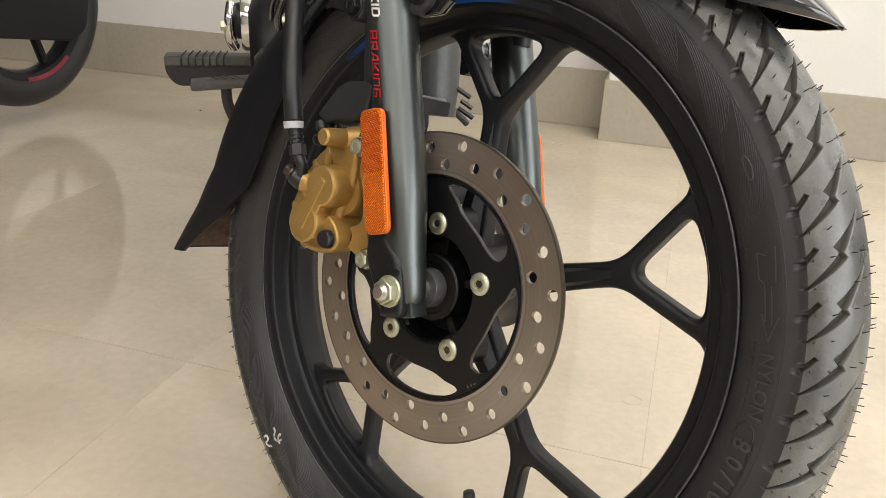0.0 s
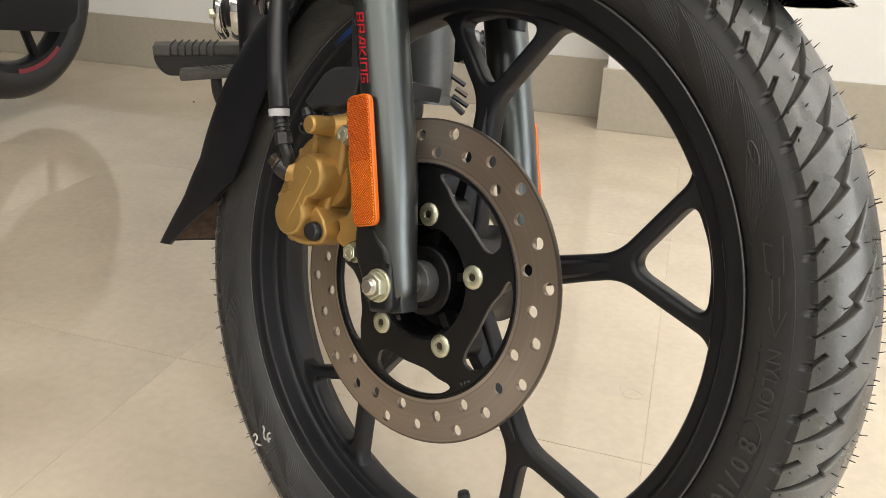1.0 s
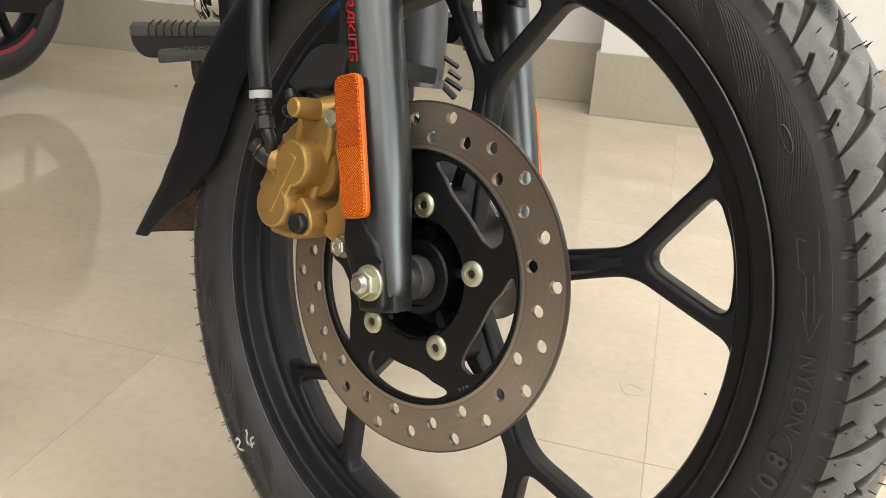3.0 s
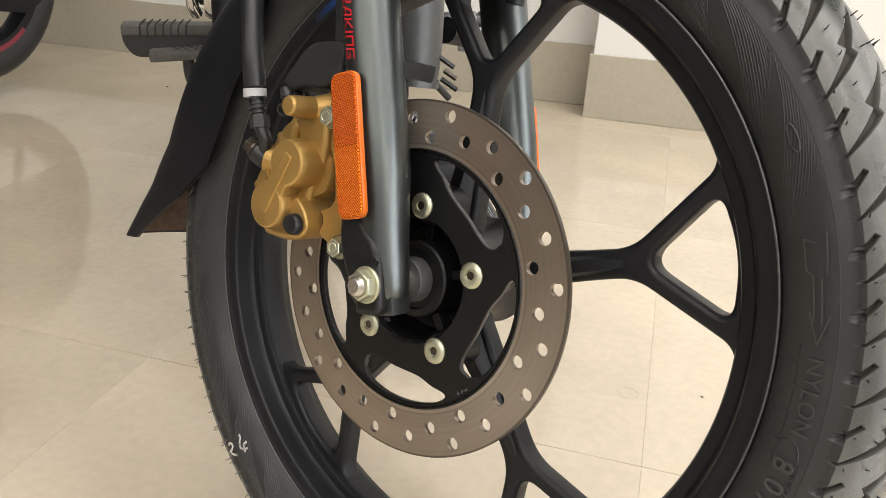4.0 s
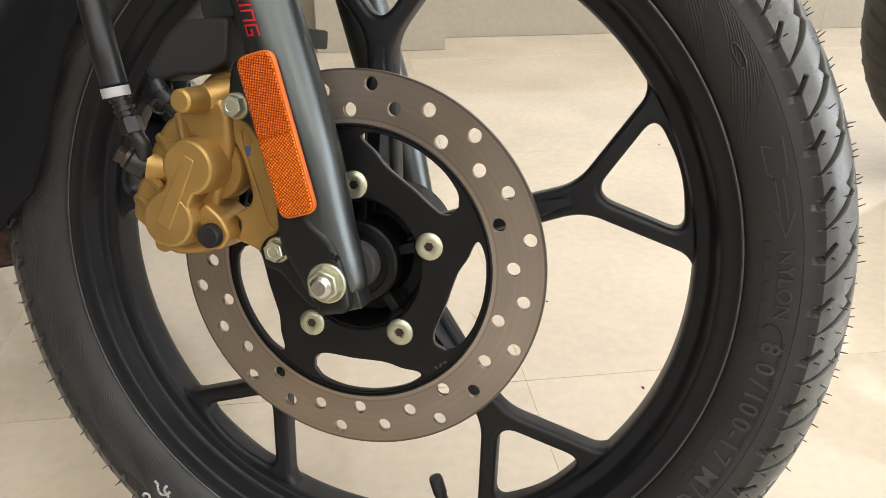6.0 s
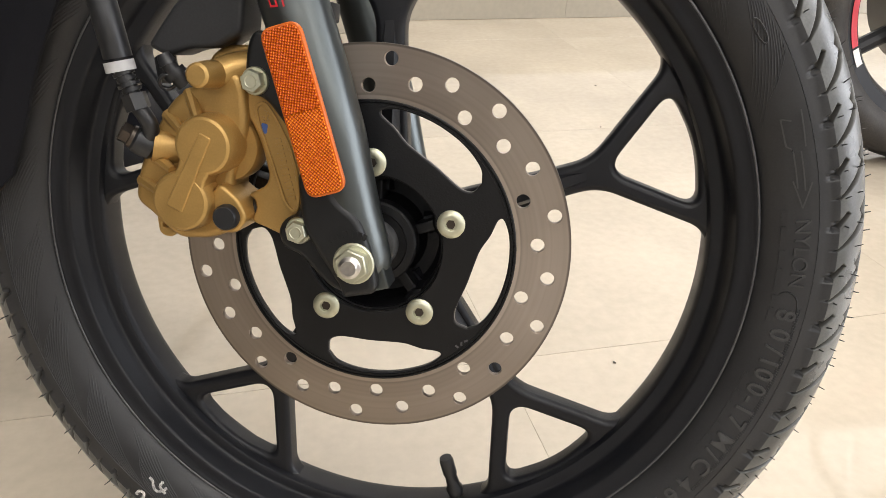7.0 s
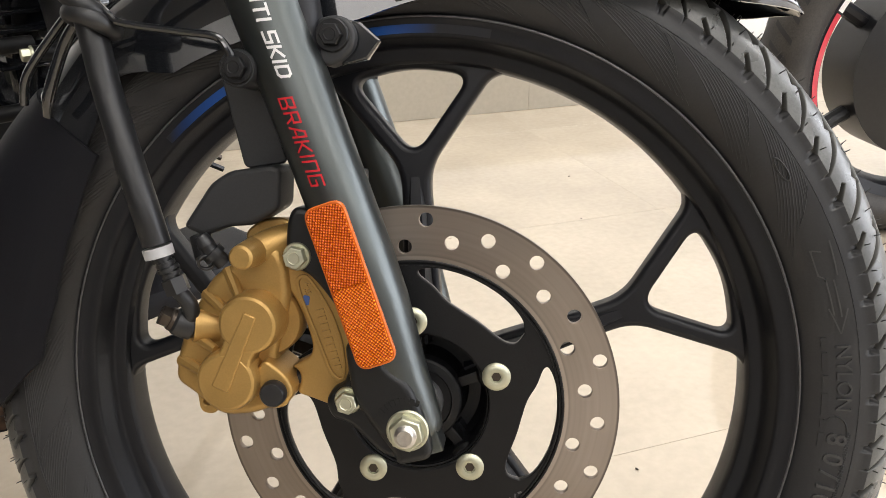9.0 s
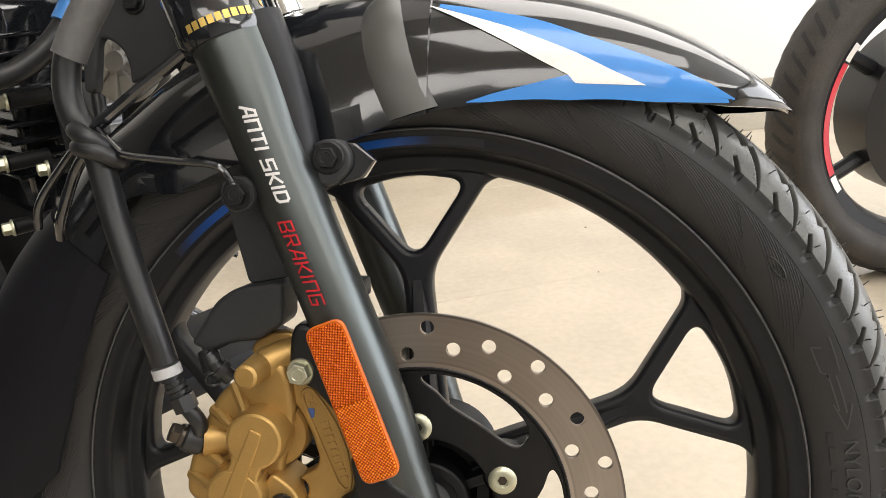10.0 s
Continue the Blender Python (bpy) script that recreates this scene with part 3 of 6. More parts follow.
def size_border():
    """Moulded border of the tyre size: a rounded end and a row of fine serrations."""
    bm = bmesh.new()

    def ridge(r0, a0, r1, a1, hw):
        p, q = ((r * math.cos(radians(a)), r * math.sin(radians(a)), r) for r, a in ((r0, a0), (r1, a1)))
        d = Vector((q[0] - p[0], q[1] - p[1])).normalized() * hw
        rows = [[bm.verts.new((x + s * -d.y, section_y(r) - up, z + s * d.x)) for s, up in ((-1, -0.0001), (0, 0.0006), (1, -0.0001))] for x, z, r in (p, q)]
        for s in (0, 1):
            bm.faces.new((rows[0][s], rows[0][s + 1], rows[1][s + 1], rows[1][s]))
    end = [(0.2415, -0.9), (0.2430, -0.45), (0.2450, -0.25), (0.2475, -0.3), (0.2500, -0.7), (0.2518, -1.4), (0.2526, -2.4), (0.2528, -3.6)]
    for (r0, a0), (r1, a1) in zip(end, end[1:]):
        ridge(r0, a0, r1, a1, 0.0006)
    for i in range(90):
        a = -2.4 - 0.34 * i
        ridge(0.2522, a, 0.2546, a - 0.12, 0.00032)
    bmesh.ops.recalc_face_normals(bm, faces=bm.faces)
    return bm


part("lettering_border", size_border(), M_RUBBER, tyre, "moulded serrated border of the tyre size")["kind"] = "stuff"


def arrow_mark():
    """Moulded outline of a rotation arrow."""
    bm = bmesh.new()
    barbs = [(-0.0285, 0.0050), (-0.0080, 0.0036)], [(-0.0060, 0.0010), (0.0165, 0.0012)], [(0.0120, 0.0050), (0.0265, -0.0005), (0.0105, -0.0048)], [(0.0150, -0.0026), (-0.0075, -0.0030), (-0.0100, -0.0062), (-0.0260, -0.0062), (-0.0235, -0.0010)]
    for a, b in (e for line in barbs for e in zip(line, line[1:])):
        a, b = Vector((*a, 0)), Vector((*b, 0))
        for i in range(6):
            p, q = a.lerp(b, i / 6), a.lerp(b, (i + 1) / 6)
            d = (q - p).normalized() * 0.0004
            nrm = Vector((-d.y, d.x, 0))
            f = [bm.verts.new(v + Vector((0, 0, 0.0003))) for v in (p - nrm, q - nrm, q + nrm, p + nrm)]
            bm.faces.new(f)
    bmesh.ops.remove_doubles(bm, verts=bm.verts, dist=0.0007)
    return bm


part("arrow_mark", on_sidewall(arrow_mark(), 17.5, 0.2490), M_MOULD, tyre, "moulded rotation arrow on the sidewall")


def bars(lengths, size, gap):
    bm = bmesh.new()
    x = -sum(lengths) / 2 - gap * (len(lengths) - 1) / 2
    for ln in lengths:
        box(x, x + ln, -size / 2, size / 2, -0.0002, 0.0002, bm=bm)
        x += ln + gap
    return bm


part("lettering", on_sidewall(bars([0.006, 0.011, 0.008, 0.013, 0.005, 0.009], 0.0028, 0.003), 3.0, 0.2395, 0.0003), M_RUBBER, tyre, "illegible moulded small print")
part("lettering", on_sidewall(bars([0.009, 0.006, 0.012, 0.007, 0.010], 0.0028, 0.003), -20.0, 0.2392, 0.0003), M_RUBBER, tyre, "illegible moulded small print")


def fin_pattern(tip, n=12):
    """A leaf of fine moulded ribs: from the shoulder slanting inwards, to a curved lower end."""
    bm = bmesh.new()

    def slant(da):
        return float(np.interp(da, (0, 4.8, 10.0, 16.5), (0.2566, 0.2512, 0.2435, 0.2337)))

    def end(delta):
        return float(np.interp(delta, (13.0, 14.0, 16.3, 18.2), (0.2560, 0.2536, 0.2471, 0.2405)))
    lines = []
    for k in range(n):
        shift = 13.0 * k / n
        line = []
        for i in range(34):
            da = 0.5 * i
            if shift + da > 13.0 and slant(da) > end(min(shift + da, 18.2)):
                break
            line.append((tip - shift - da, slant(da)))
        lines.append((line, 0.00060 if k == 0 else 0.00052))
    lines.append(([(tip - 13.0 - 5.2 * i / 12, end(13.0 + 5.2 * i / 12)) for i in range(13)], 0.00040))
    for line, hw in lines:
        prev = None
        for i, (a, r) in enumerate(line):
            th = radians(a)
            q = hw * min(1, 0.4 + 0.3 * i, 0.2 + 0.2 * (len(line) - 1 - i))
            row = [bm.verts.new((rr * math.cos(th), section_y(rr) - up, rr * math.sin(th))) for rr, up in ((r - q, -0.00005), (r, 0.00024), (r + q, -0.00005))]
            if prev:
                for p in (0, 1):
                    bm.faces.new((prev[p], prev[p + 1], row[p + 1], row[p]))
            prev = row
    bmesh.ops.recalc_face_normals(bm, faces=bm.faces)
    return bm


for k in range(21):
    part("sidewall_fin", fin_pattern(44.5 + 13.4 * k), M_RUBBER, tyre)["kind"] = "stuff"
oval = tube([(0.0075 * math.cos(q * math.pi / 8), 0.0022 * math.sin(q * math.pi / 8), 0.0) for q in range(17)], 0.00045, 8, 2)
part("oval_stamp", on_sidewall(oval, 35.0, 0.2488, 0.0001), M_MOULD, tyre, "moulded oval stamp")

part("shoulder_rib", lathe([(0.2572, -0.0409), (0.2579, -0.0419), (0.2586, -0.0409)], 180), M_RUBBER, tyre)

# chalked number on the sidewall
mark = bmesh.new()
for stroke in ([(-0.1640, -0.2092), (-0.1620, -0.2060), (-0.1588, -0.2062), (-0.1582, -0.2096), (-0.1602, -0.2132), (-0.1560, -0.2136), (-0.1508, -0.2118)], [(-0.1540, -0.1940), (-0.1520, -0.1962), (-0.1512, -0.1990), (-0.1494, -0.2032), (-0.1455, -0.2036), (-0.1412, -0.2008)], [(-0.1442, -0.1962), (-0.1462, -0.1995), (-0.1448, -0.2020), (-0.1422, -0.2048)]):
    tube([(x, 0, z) for x, z in stroke], 0.00105, 6, 5, bm=mark)
for v in mark.verts:
    wob = 0.0003 * math.sin(2900 * v.co.x + 1700 * v.co.z)
    x, z = v.co.x + wob, v.co.z - wob
    v.co = (x, section_y(math.hypot(x, z)) - 0.0002 + 0.3 * v.co.y, z)
part("chalk_mark", mark, M_CHALK, tyre, "white hand-written number 24")

# ---- rim
RIM_HALF = [(0.2140, -0.020), (0.2225, -0.0245), (0.2285, -0.0273), (0.2292, -0.0288), (0.2289, -0.0303), (0.2280, -0.0314), (0.2268, -0.0316), (0.2257, -0.0311), (0.2244, -0.0304), (0.2205, -0.0299), (0.2174, -0.0295), (0.2163, -0.0288), (0.2156, -0.0273),
            (0.2134, -0.0195), (0.2117, -0.0150), (0.2106, -0.0142), (0.2096, -0.0140), (0.2056, -0.0138), (0.2038, -0.0130), (0.2026, -0.0110), (0.2020, -0.0070), (0.2018, 0.0)]
prof = RIM_HALF + [(r, -y) for r, y in RIM_HALF[-2::-1]] + [(0.2110, 0.012), (0.2110, -0.012)]
rim = part("rim", lathe(prof, 192, True), M_RIM, bike, "satin black cast alloy wheel rim", WHEEL)

SPOKE0 = 21.6


def stem(cc, r, off):
    a = radians(cc)
    return (r * math.cos(a) - off * math.sin(a), r * math.sin(a) + off * math.cos(a))


def spoke_plate(c):
    """One Y-shaped spoke of the casting, with its triangular opening."""
    up = [stem(c, 0.020, 0.0125), stem(c, 0.058, 0.0120), stem(c, 0.112, 0.0094), stem(c, 0.138, 0.0092), polar(0.1985, c + 14.6), polar(0.2045, c + 18.0), polar(0.2120, c + 18.0)]
    dn = [stem(c, 0.020, -0.0125), stem(c, 0.058, -0.0120), stem(c, 0.112, -0.0094), stem(c, 0.138, -0.0092), polar(0.1985, c - 14.6), polar(0.2045, c - 18.0), polar(0.2120, c - 18.0)]
    arc = [polar(0.2120, c - 15.0 + 30.0 * i / 8) for i in range(9)]
    rad = [0.0, 0.01, 0.02, 0.022, 0.009, 0.002, 0.0]
    out = rounded(dn + arc + up[::-1], rad + [0.0] * 9 + rad[::-1], 7)
    tri = rounded([polar(0.1455, c), polar(0.1975, c - 10.9), polar(0.2015, c), polar(0.1975, c + 10.9)], [0.015, 0.0125, 0.14, 0.0125], 9)
    return plate([out, tri[::-1]], -0.0088, 0.0088, 0.0040, 4)


for k in range(5):
    part("spoke", moved(spoke_plate(0.0), Matrix.Rotation(-radians(SPOKE0 + 72 * k), 4, "Y")), M_RIM, rim)


def spoke_web(k):
    """The raised back of a spoke's stem, thickening towards the hub."""
    a = radians(SPOKE0 + 72 * k)
    bm = bmesh.new()
    rows = []
    for r, hw, d in ((0.030, 0.0085, 0.030), (0.055, 0.0078, 0.023), (0.085, 0.0068, 0.0165), (0.115, 0.0058, 0.0115), (0.138, 0.0040, 0.0080)):
        row = []
        for t, y in ((-1, -d * 0.72), (-0.6, -d), (0.6, -d), (1, -d * 0.72), (1, d * 0.4), (0.6, d * 0.55), (-0.6, d * 0.55), (-1, d * 0.4)):
            row.append(bm.verts.new((r * math.cos(a) - t * hw * math.sin(a), y, r * math.sin(a) + t * hw * math.cos(a))))
        rows.append(row)
    for p, q in zip(rows, rows[1:]):
        for i in range(8):
            bm.faces.new((p[i], p[(i + 1) % 8], q[(i + 1) % 8], q[i]))
    bm.faces.new(rows[0]), bm.faces.new(rows[-1][::-1])
    bmesh.ops.recalc_face_normals(bm, faces=bm.faces)
    return bm


for k in range(5):
    part("spoke_rib", spoke_web(k), M_RIM, rim)


def arc_strip(r0, r1, a0, a1, y0, y1, n=40):
    bm = bmesh.new()
    prev = None
    for i in range(n + 1):
        a = a0 + (a1 - a0) * i / n
        p, q = polar(r0, a), polar(r1, a)
        row = [bm.verts.new((p[0], y0, p[1])), bm.verts.new((q[0], y1, q[1]))]
        if prev:
            bm.faces.new((prev[0], prev[1], row[1], row[0]))
        prev = row
    bmesh.ops.recalc_face_normals(bm, faces=bm.faces)
    return bm


# Edge highlight on the rim, put into this ring's colour.
part("rim_lip", lathe([(0.2278 + 0.0007 * math.cos(q * math.pi / 6), -0.0316 - 0.0006 * math.sin(q * math.pi / 6)) for q in range(12)], 192, True), M_LIP, rim, "thin rim lip in a painted highlight")
part("rim_tape", arc_strip(0.2184, 0.2234, 80, 136, -0.0300, -0.0306), M_TAPE, rim, "blue tape along the rim flange")


def valve():
    bm = lathe([(0, 0), (0.0055, 0), (0.0062, 0.005), (0.0048, 0.008), (0.0042, 0.016), (0.0050, 0.018), (0.0050, 0.029), (0.0044, 0.0315), (0, 0.032)], 20)
    x, z = polar(0.200, -72.0)
    d = Vector((-x, -0.03, -z)).normalized()
    return moved(bm, Matrix.Translation((x, -0.004, z)) @ Vector((0, 1, 0)).rotation_difference(d).to_matrix().to_4x4())


part("valve", valve(), M_HOSE, rim, "black rubber tyre valve with cap")

# ---- hub, disc and axle
hub = part("hub", lathe([(0, -0.041), (0.0235, -0.041), (0.0252, -0.0385), (0.0268, -0.0270), (0.0290, -0.0240), (0.0380, -0.0245), (0.0400, -0.0270), (0.0406, -0.0450), (0.0412, -0.0466), (0.0440, -0.0469), (0.0452, -0.0450), (0.0440, -0.034), (0.038, -0.028), (0.034, -0.018), (0.036, 0.0), (0.034, 0.02), (0.037, 0.034), (0.040, 0.040), (0.030, 0.045), (0, 0.045)], 64), M_HUB, bike, "black cast wheel hub with a deep cup", WHEEL)
part("seal_housing", lathe([(0.0, -0.036), (0.0258, -0.036), (0.0262, -0.0478), (0.0250, -0.0492), (0.0205, -0.0496), (0.0198, -0.0480), (0, -0.0480)], 56), M_HUB, hub, "black seal housing of the hub")
part("spacer", lathe([(0.0, -0.047), (0.0152, -0.047), (0.0154, -0.0590), (0.0148, -0.0602), (0.0098, -0.0604), (0, -0.0604)], 44), M_COLLAR, hub, "dark grey spacer collar")
part("axle_sleeve", lathe([(0.0, -0.0600), (0.0092, -0.0600), (0.0092, -0.0765), (0.0, -0.0765)], 28), M_STEEL, hub, "bare steel axle sleeve")


def hub_lug(k):
    """An arm of the hub that carries a disc bolt."""
    a = radians(SPOKE0 + 72 * k)
    bm = lathe([(0, -0.0475), (0.0105, -0.0475), (0.0125, -0.045), (0.014, -0.02), (0, -0.02)], 24)
    moved(bm, Matrix.Translation((0.0503 * math.cos(a), 0, 0.0503 * math.sin(a))))
    return join(bm, moved(box(0.0255, 0.046, -0.0405, -0.020, -0.0034, 0.0034, 0.0016), Matrix.Rotation(-a, 4, "Y")))


for k in range(5):
    part("hub_lug", hub_lug(k), M_HUB, hub)

disc = thing("brake_disc", "", "", WHEEL)
disc.parent = bike
DISC_R = 0.1192


def rotor():
    holes = []
    for k in range(10):
        for r, a in ((0.1110, 51.9), (0.0995, 42.9), (0.1071, 31.9), (0.0952, 23.0)):
            x, z = polar(r, a + 36 * k)
            holes.append(circle(x, z, 0.00415, 20)[::-1])
    return plate([circle(0, 0, DISC_R, 180), circle(0, 0, 0.0868, 140)[::-1]] + holes, -0.0532, -0.0492, 0.0003, 1)


def carrier():
    holes = []
    for k in range(5):
        o = 72 * k
        inner = [(0.0770, -36.3), (0.0700, -37.9), (0.0652, -34.6), (0.0628, -28.0), (0.0621, -16.0), (0.0630, -4.5), (0.0658, 4.0), (0.0722, 11.3), (0.0782, 17.8)]
        outer = [(0.0816, 17.0), (0.0831, 8.5), (0.0830, -5.0), (0.0827, -19.0), (0.0812, -30.5)]
        pts = [polar(r, a + o) for r, a in inner + outer]
        pts = [tuple(p.xz) for p in smooth_path([(x, 0, z) for x, z in pts + pts[:1]], 5)][:-1]
        holes.append(pts)
    holes = [h if sum(a[0] * b[1] - b[0] * a[1] for a, b in zip(h, h[1:] + h[:1])) < 0 else h[::-1] for h in holes]
    return plate([circle(0, 0, 0.0878, 140), circle(0, 0, 0.0429, 90)[::-1]] + holes, -0.0528, -0.0486, 0.0008, 2)


part("rotor", rotor(), M_DISC, disc, "drilled steel brake rotor with a warm worn face")
part("carrier_lip", lathe([(0.0838, -0.0525), (0.0841, -0.0535), (0.0850, -0.0535), (0.0853, -0.0528), (0.0857, -0.0528), (0.0859, -0.0540), (0.0868, -0.0540), (0.0873, -0.0533), (0.0873, -0.0525)], 140), M_HUB, disc, "raised black inner edge of the rotor")
plate_ob = part("carrier", carrier(), M_HUB, disc, "black painted disc carrier with five openings, edges paled")
# Walls of the openings get a paler colour for the light they catch.
plate_ob.data.materials.append(M_EDGE)
for p in plate_ob.data.polygons:
    if abs(p.normal.y) < 0.6:
        p.material_index = 1
for k in range(5):
    x, z = polar(0.0503, SPOKE0 + 72 * k)
    bm = lathe([(0.0, -0.0538), (0.0033, -0.0538), (0.0034, -0.0551), (0.0046, -0.0555), (0.0072, -0.0549), (0.0085, -0.0537), (0.0086, -0.0520), (0.0, -0.0520)], 32)
    part("disc_bolt", moved(bm, Matrix.Translation((x, 0, z))), M_ZINC, disc, "yellow zinc button-head bolt")
    # Dark hexagon set in the recess for the socket's shade.
    part("bolt_socket", moved(plate([[polar(0.0029, 60 * q) for q in range(6)]], -0.0541, -0.0537), Matrix.Translation((x, 0, z))), M_BRONZE, disc)

part("carrier_ring", lathe([(0.0412, -0.0470), (0.0414, -0.0486), (0.0421, -0.0490), (0.0428, -0.0484), (0.0430, -0.0470)], 96), M_HUB, disc, "thin black ring inside the carrier's opening")
stamp = bmesh.new()
for i in range(3):
    join(stamp, moved(box(-0.0012, 0.0012, -0.0531, -0.0526, -0.0006, 0.0006), Matrix.Translation((0.0572 + 0.0026 * i, 0, -0.0580 + 0.0022 * i)) @ Matrix.Rotation(radians(30 + 60 * i), 4, "Y")))
part("stamped_mark", stamp, M_LIP, disc, "stamped mark, illegible")

# ---- fork
RAKE = 20.6
FORK_R, FORK_L = (pose(0.0037, s * 0.0790, 0) @ pose(0, 0, 0, 0, -RAKE, 0) for s in (-1, 1))


def slider():
    """Lower fork leg, along z: drawn in at the axle, wider at the top."""
    prof = [(0, -0.0095), (0.0100, -0.0095), (0.0120, -0.0075), (0.0133, -0.0020), (0.0143, 0.010), (0.0152, 0.026), (0.0163, 0.045), (0.0177, 0.070), (0.0186, 0.100), (0.0187, 0.165), (0.0190, 0.215), (0.0198, 0.235), (0.0208, 0.252), (0.0217, 0.270), (0.0224, 0.295), (0, 0.295)]
    bm = moved(lathe([(r, y) for r, y in prof], 72), Matrix.Rotation(radians(90), 4, "X"))
    for v in bm.verts:
        t = min(max((v.co.z - 0.222) / 0.05, 0), 1)
        f = min(max((v.co.z - 0.030) / 0.040, 0), 1)
        v.co.x += 0.0020 * f + 0.0020 * t * t * (3 - 2 * t)
    return bm


for name_side, MF, sgn in (("right", FORK_R, -1), ("left", FORK_L, 1)):
    leg = part("fork_leg", slider(), M_FORK, bike, "gunmetal grey lower fork leg", WHEEL @ MF)
    part("seal_collar", moved(lathe([(0, 0.292), (0.0244, 0.292), (0.0256, 0.296), (0.0256, 0.324), (0.0225, 0.332), (0.0185, 0.338), (0, 0.338)], 64), Matrix.Translation((0.0015, 0, 0)) @ Matrix.Rotation(radians(90), 4, "X")), M_GLOSS, leg, "black dust collar at the top of the fork leg")
    part("stanchion", moved(lathe([(0, 0.33), (0.0155, 0.33), (0.0155, 0.62), (0, 0.62)], 40), Matrix.Rotation(radians(90), 4, "X")), M_CHROME, leg, "chromed fork tube")
    part("leg_web", tube([(0.0110, -sgn * 0.004, 0.206), (0.0170, -sgn * 0.004, 0.238), (0.0200, -sgn * 0.004, 0.268), (0.0195, -sgn * 0.004, 0.300)], 0.0112, 24, 5, taper=0.0155), M_RIM, leg, "black web on the leg's front")
    if sgn < 0:
        fork_right = leg
    else:
        fork_left = leg

WF = FORK_R.inverted()           # wheel frame to the right leg's frame
LUG = rounded([(-0.0690, 0.0930), (-0.0686, 0.1045), (-0.0674, 0.1140), (-0.0644, 0.1200), (-0.0560, 0.1200), (-0.0396, 0.0976), (0.0085, -0.0027), (0.0095, -0.0155), (-0.0059, -0.0215), (-0.0160, -0.0180), (-0.0345, -0.0008), (-0.0440, 0.0012), (-0.0478, 0.0115), (-0.0437, 0.0185), (-0.0372, 0.0215), (-0.0335, 0.0330), (-0.0336, 0.0445), (-0.0364, 0.0550), (-0.0412, 0.0655), (-0.0500, 0.0770), (-0.0574, 0.0845), (-0.0660, 0.0860)], [0.0045] * 12 + [0.004, 0.003, 0.004, 0.006, 0.006, 0.006, 0.006, 0.006, 0.006, 0.0045], 5)
part("axle_lug", moved(plate([LUG], -0.0885, -0.0690, 0.0032, 3), WF), M_LUG, fork_right, "cast lug with axle and caliper mounts, painted shade-dark")
# Upper end covers the leg's left flank, painted dark for its shade.
PAD = rounded([(-0.0210, 0.0480), (-0.0120, 0.0345), (0.0004, 0.0262), (0.0058, 0.0150), (0.0095, 0.0046), (0.0122, -0.0051), (0.0136, -0.0135), (0.0110, -0.0175), (-0.0056, -0.0218), (-0.0080, -0.0150), (-0.0190, -0.0006), (-0.0310, 0.0160), (-0.0355, 0.0480)], [0.006, 0.010, 0.006, 0.008, 0.008, 0.006, 0.003, 0.003, 0.003, 0.004, 0.006, 0.010, 0.006], 6)
part("axle_pad", moved(plate([PAD], -0.0957, -0.0700, 0.0042, 6), WF), M_LUG, fork_right, "cast pad round the axle, run up over the leg's shaded side")

part("leg_foot", box(-0.0030, 0.0094, -0.0085, 0.0090, -0.0192, -0.0040, 0.0012), M_FORK, fork_right, "flat-cut foot of the leg")

nut = bmesh.new()
hex_head(0.0098, 0.0080, 0.0118, 0.0018, nut)
moved(nut, Matrix.Translation((0, -0.0957, 0)) @ Matrix.Rotation(0.3, 4, "Y"))
nut = part("axle_nut", moved(nut, WF), M_ZINC, fork_right, "zinc plated flanged axle nut")
part("axle_end", moved(lathe([(0, -0.1076), (0.0042, -0.1076), (0.0050, -0.1068)] + [p for i in range(8) for p in ((0.0061, -0.1062 + 0.0011 * i), (0.0054, -0.1057 + 0.0011 * i))] + [(0, -0.096)], 32), WF), M_STEEL, fork_right, "bare threaded axle end")

# moulded maker's mark over the axle, as plain bars on an arc
for i in range(9):
    a = radians(70 + 9.0 * i)
    bar = moved(box(-0.0011, 0.0011, -0.0002, 0.0002, -0.0018, 0.0018), Matrix.Translation((0.0176 * math.cos(a) - 0.0008, -0.0958, 0.0176 * math.sin(a) - 0.0010)) @ Matrix.Rotation(math.pi / 2 - a, 4, "Y"))
    part("maker_mark", moved(bar, WF), M_LUG, fork_right, "raised bar of a worn maker's mark")

REFL_C, REFL_T = (-0.0293, 0.0812), 19.4


def reflector_set(parent, w_to_leg, side):
    """Orange side reflector: rim and two lens fields."""
    base = Matrix.Translation((REFL_C[0], 0, REFL_C[1])) @ Matrix.Rotation(radians(-REFL_T), 4, "Y")
    y = side * 0.1042

    def rr(hw, hl, r):
        return rounded([(-hw, -hl), (hw, -hl), (hw, hl), (-hw, hl)], r, 6)
    back = part("reflector", moved(plate([rr(0.0112, 0.0452, 0.0068)], y - 0.0012, y + 0.003, 0.0008), w_to_leg @ base), M_REFL_RIM, parent, "orange side reflector on the fork leg")
    o = side * 0.0016
    for lo, hi in ((-0.0437, -0.0001), (0.0001, 0.0437)):
        pts = rounded([(-0.0100, lo), (0.0100, lo), (0.0100, hi), (-0.0100, hi)], [0.0056 if lo < -0.03 else 0.0006, 0.0056 if lo < -0.03 else 0.0006, 0.0056 if hi > 0.03 else 0.0006, 0.0056 if hi > 0.03 else 0.0006], 5)
        part("lens", moved(plate([pts], y + o - 0.0007, y + o + 0.0007, 0.0004), w_to_leg @ base), M_REFL_LOW if lo < -0.03 else M_REFL, parent)
    return back


reflector_set(fork_right, WF, -1)
reflector_set(fork_left, FORK_L.inverted(), 1)


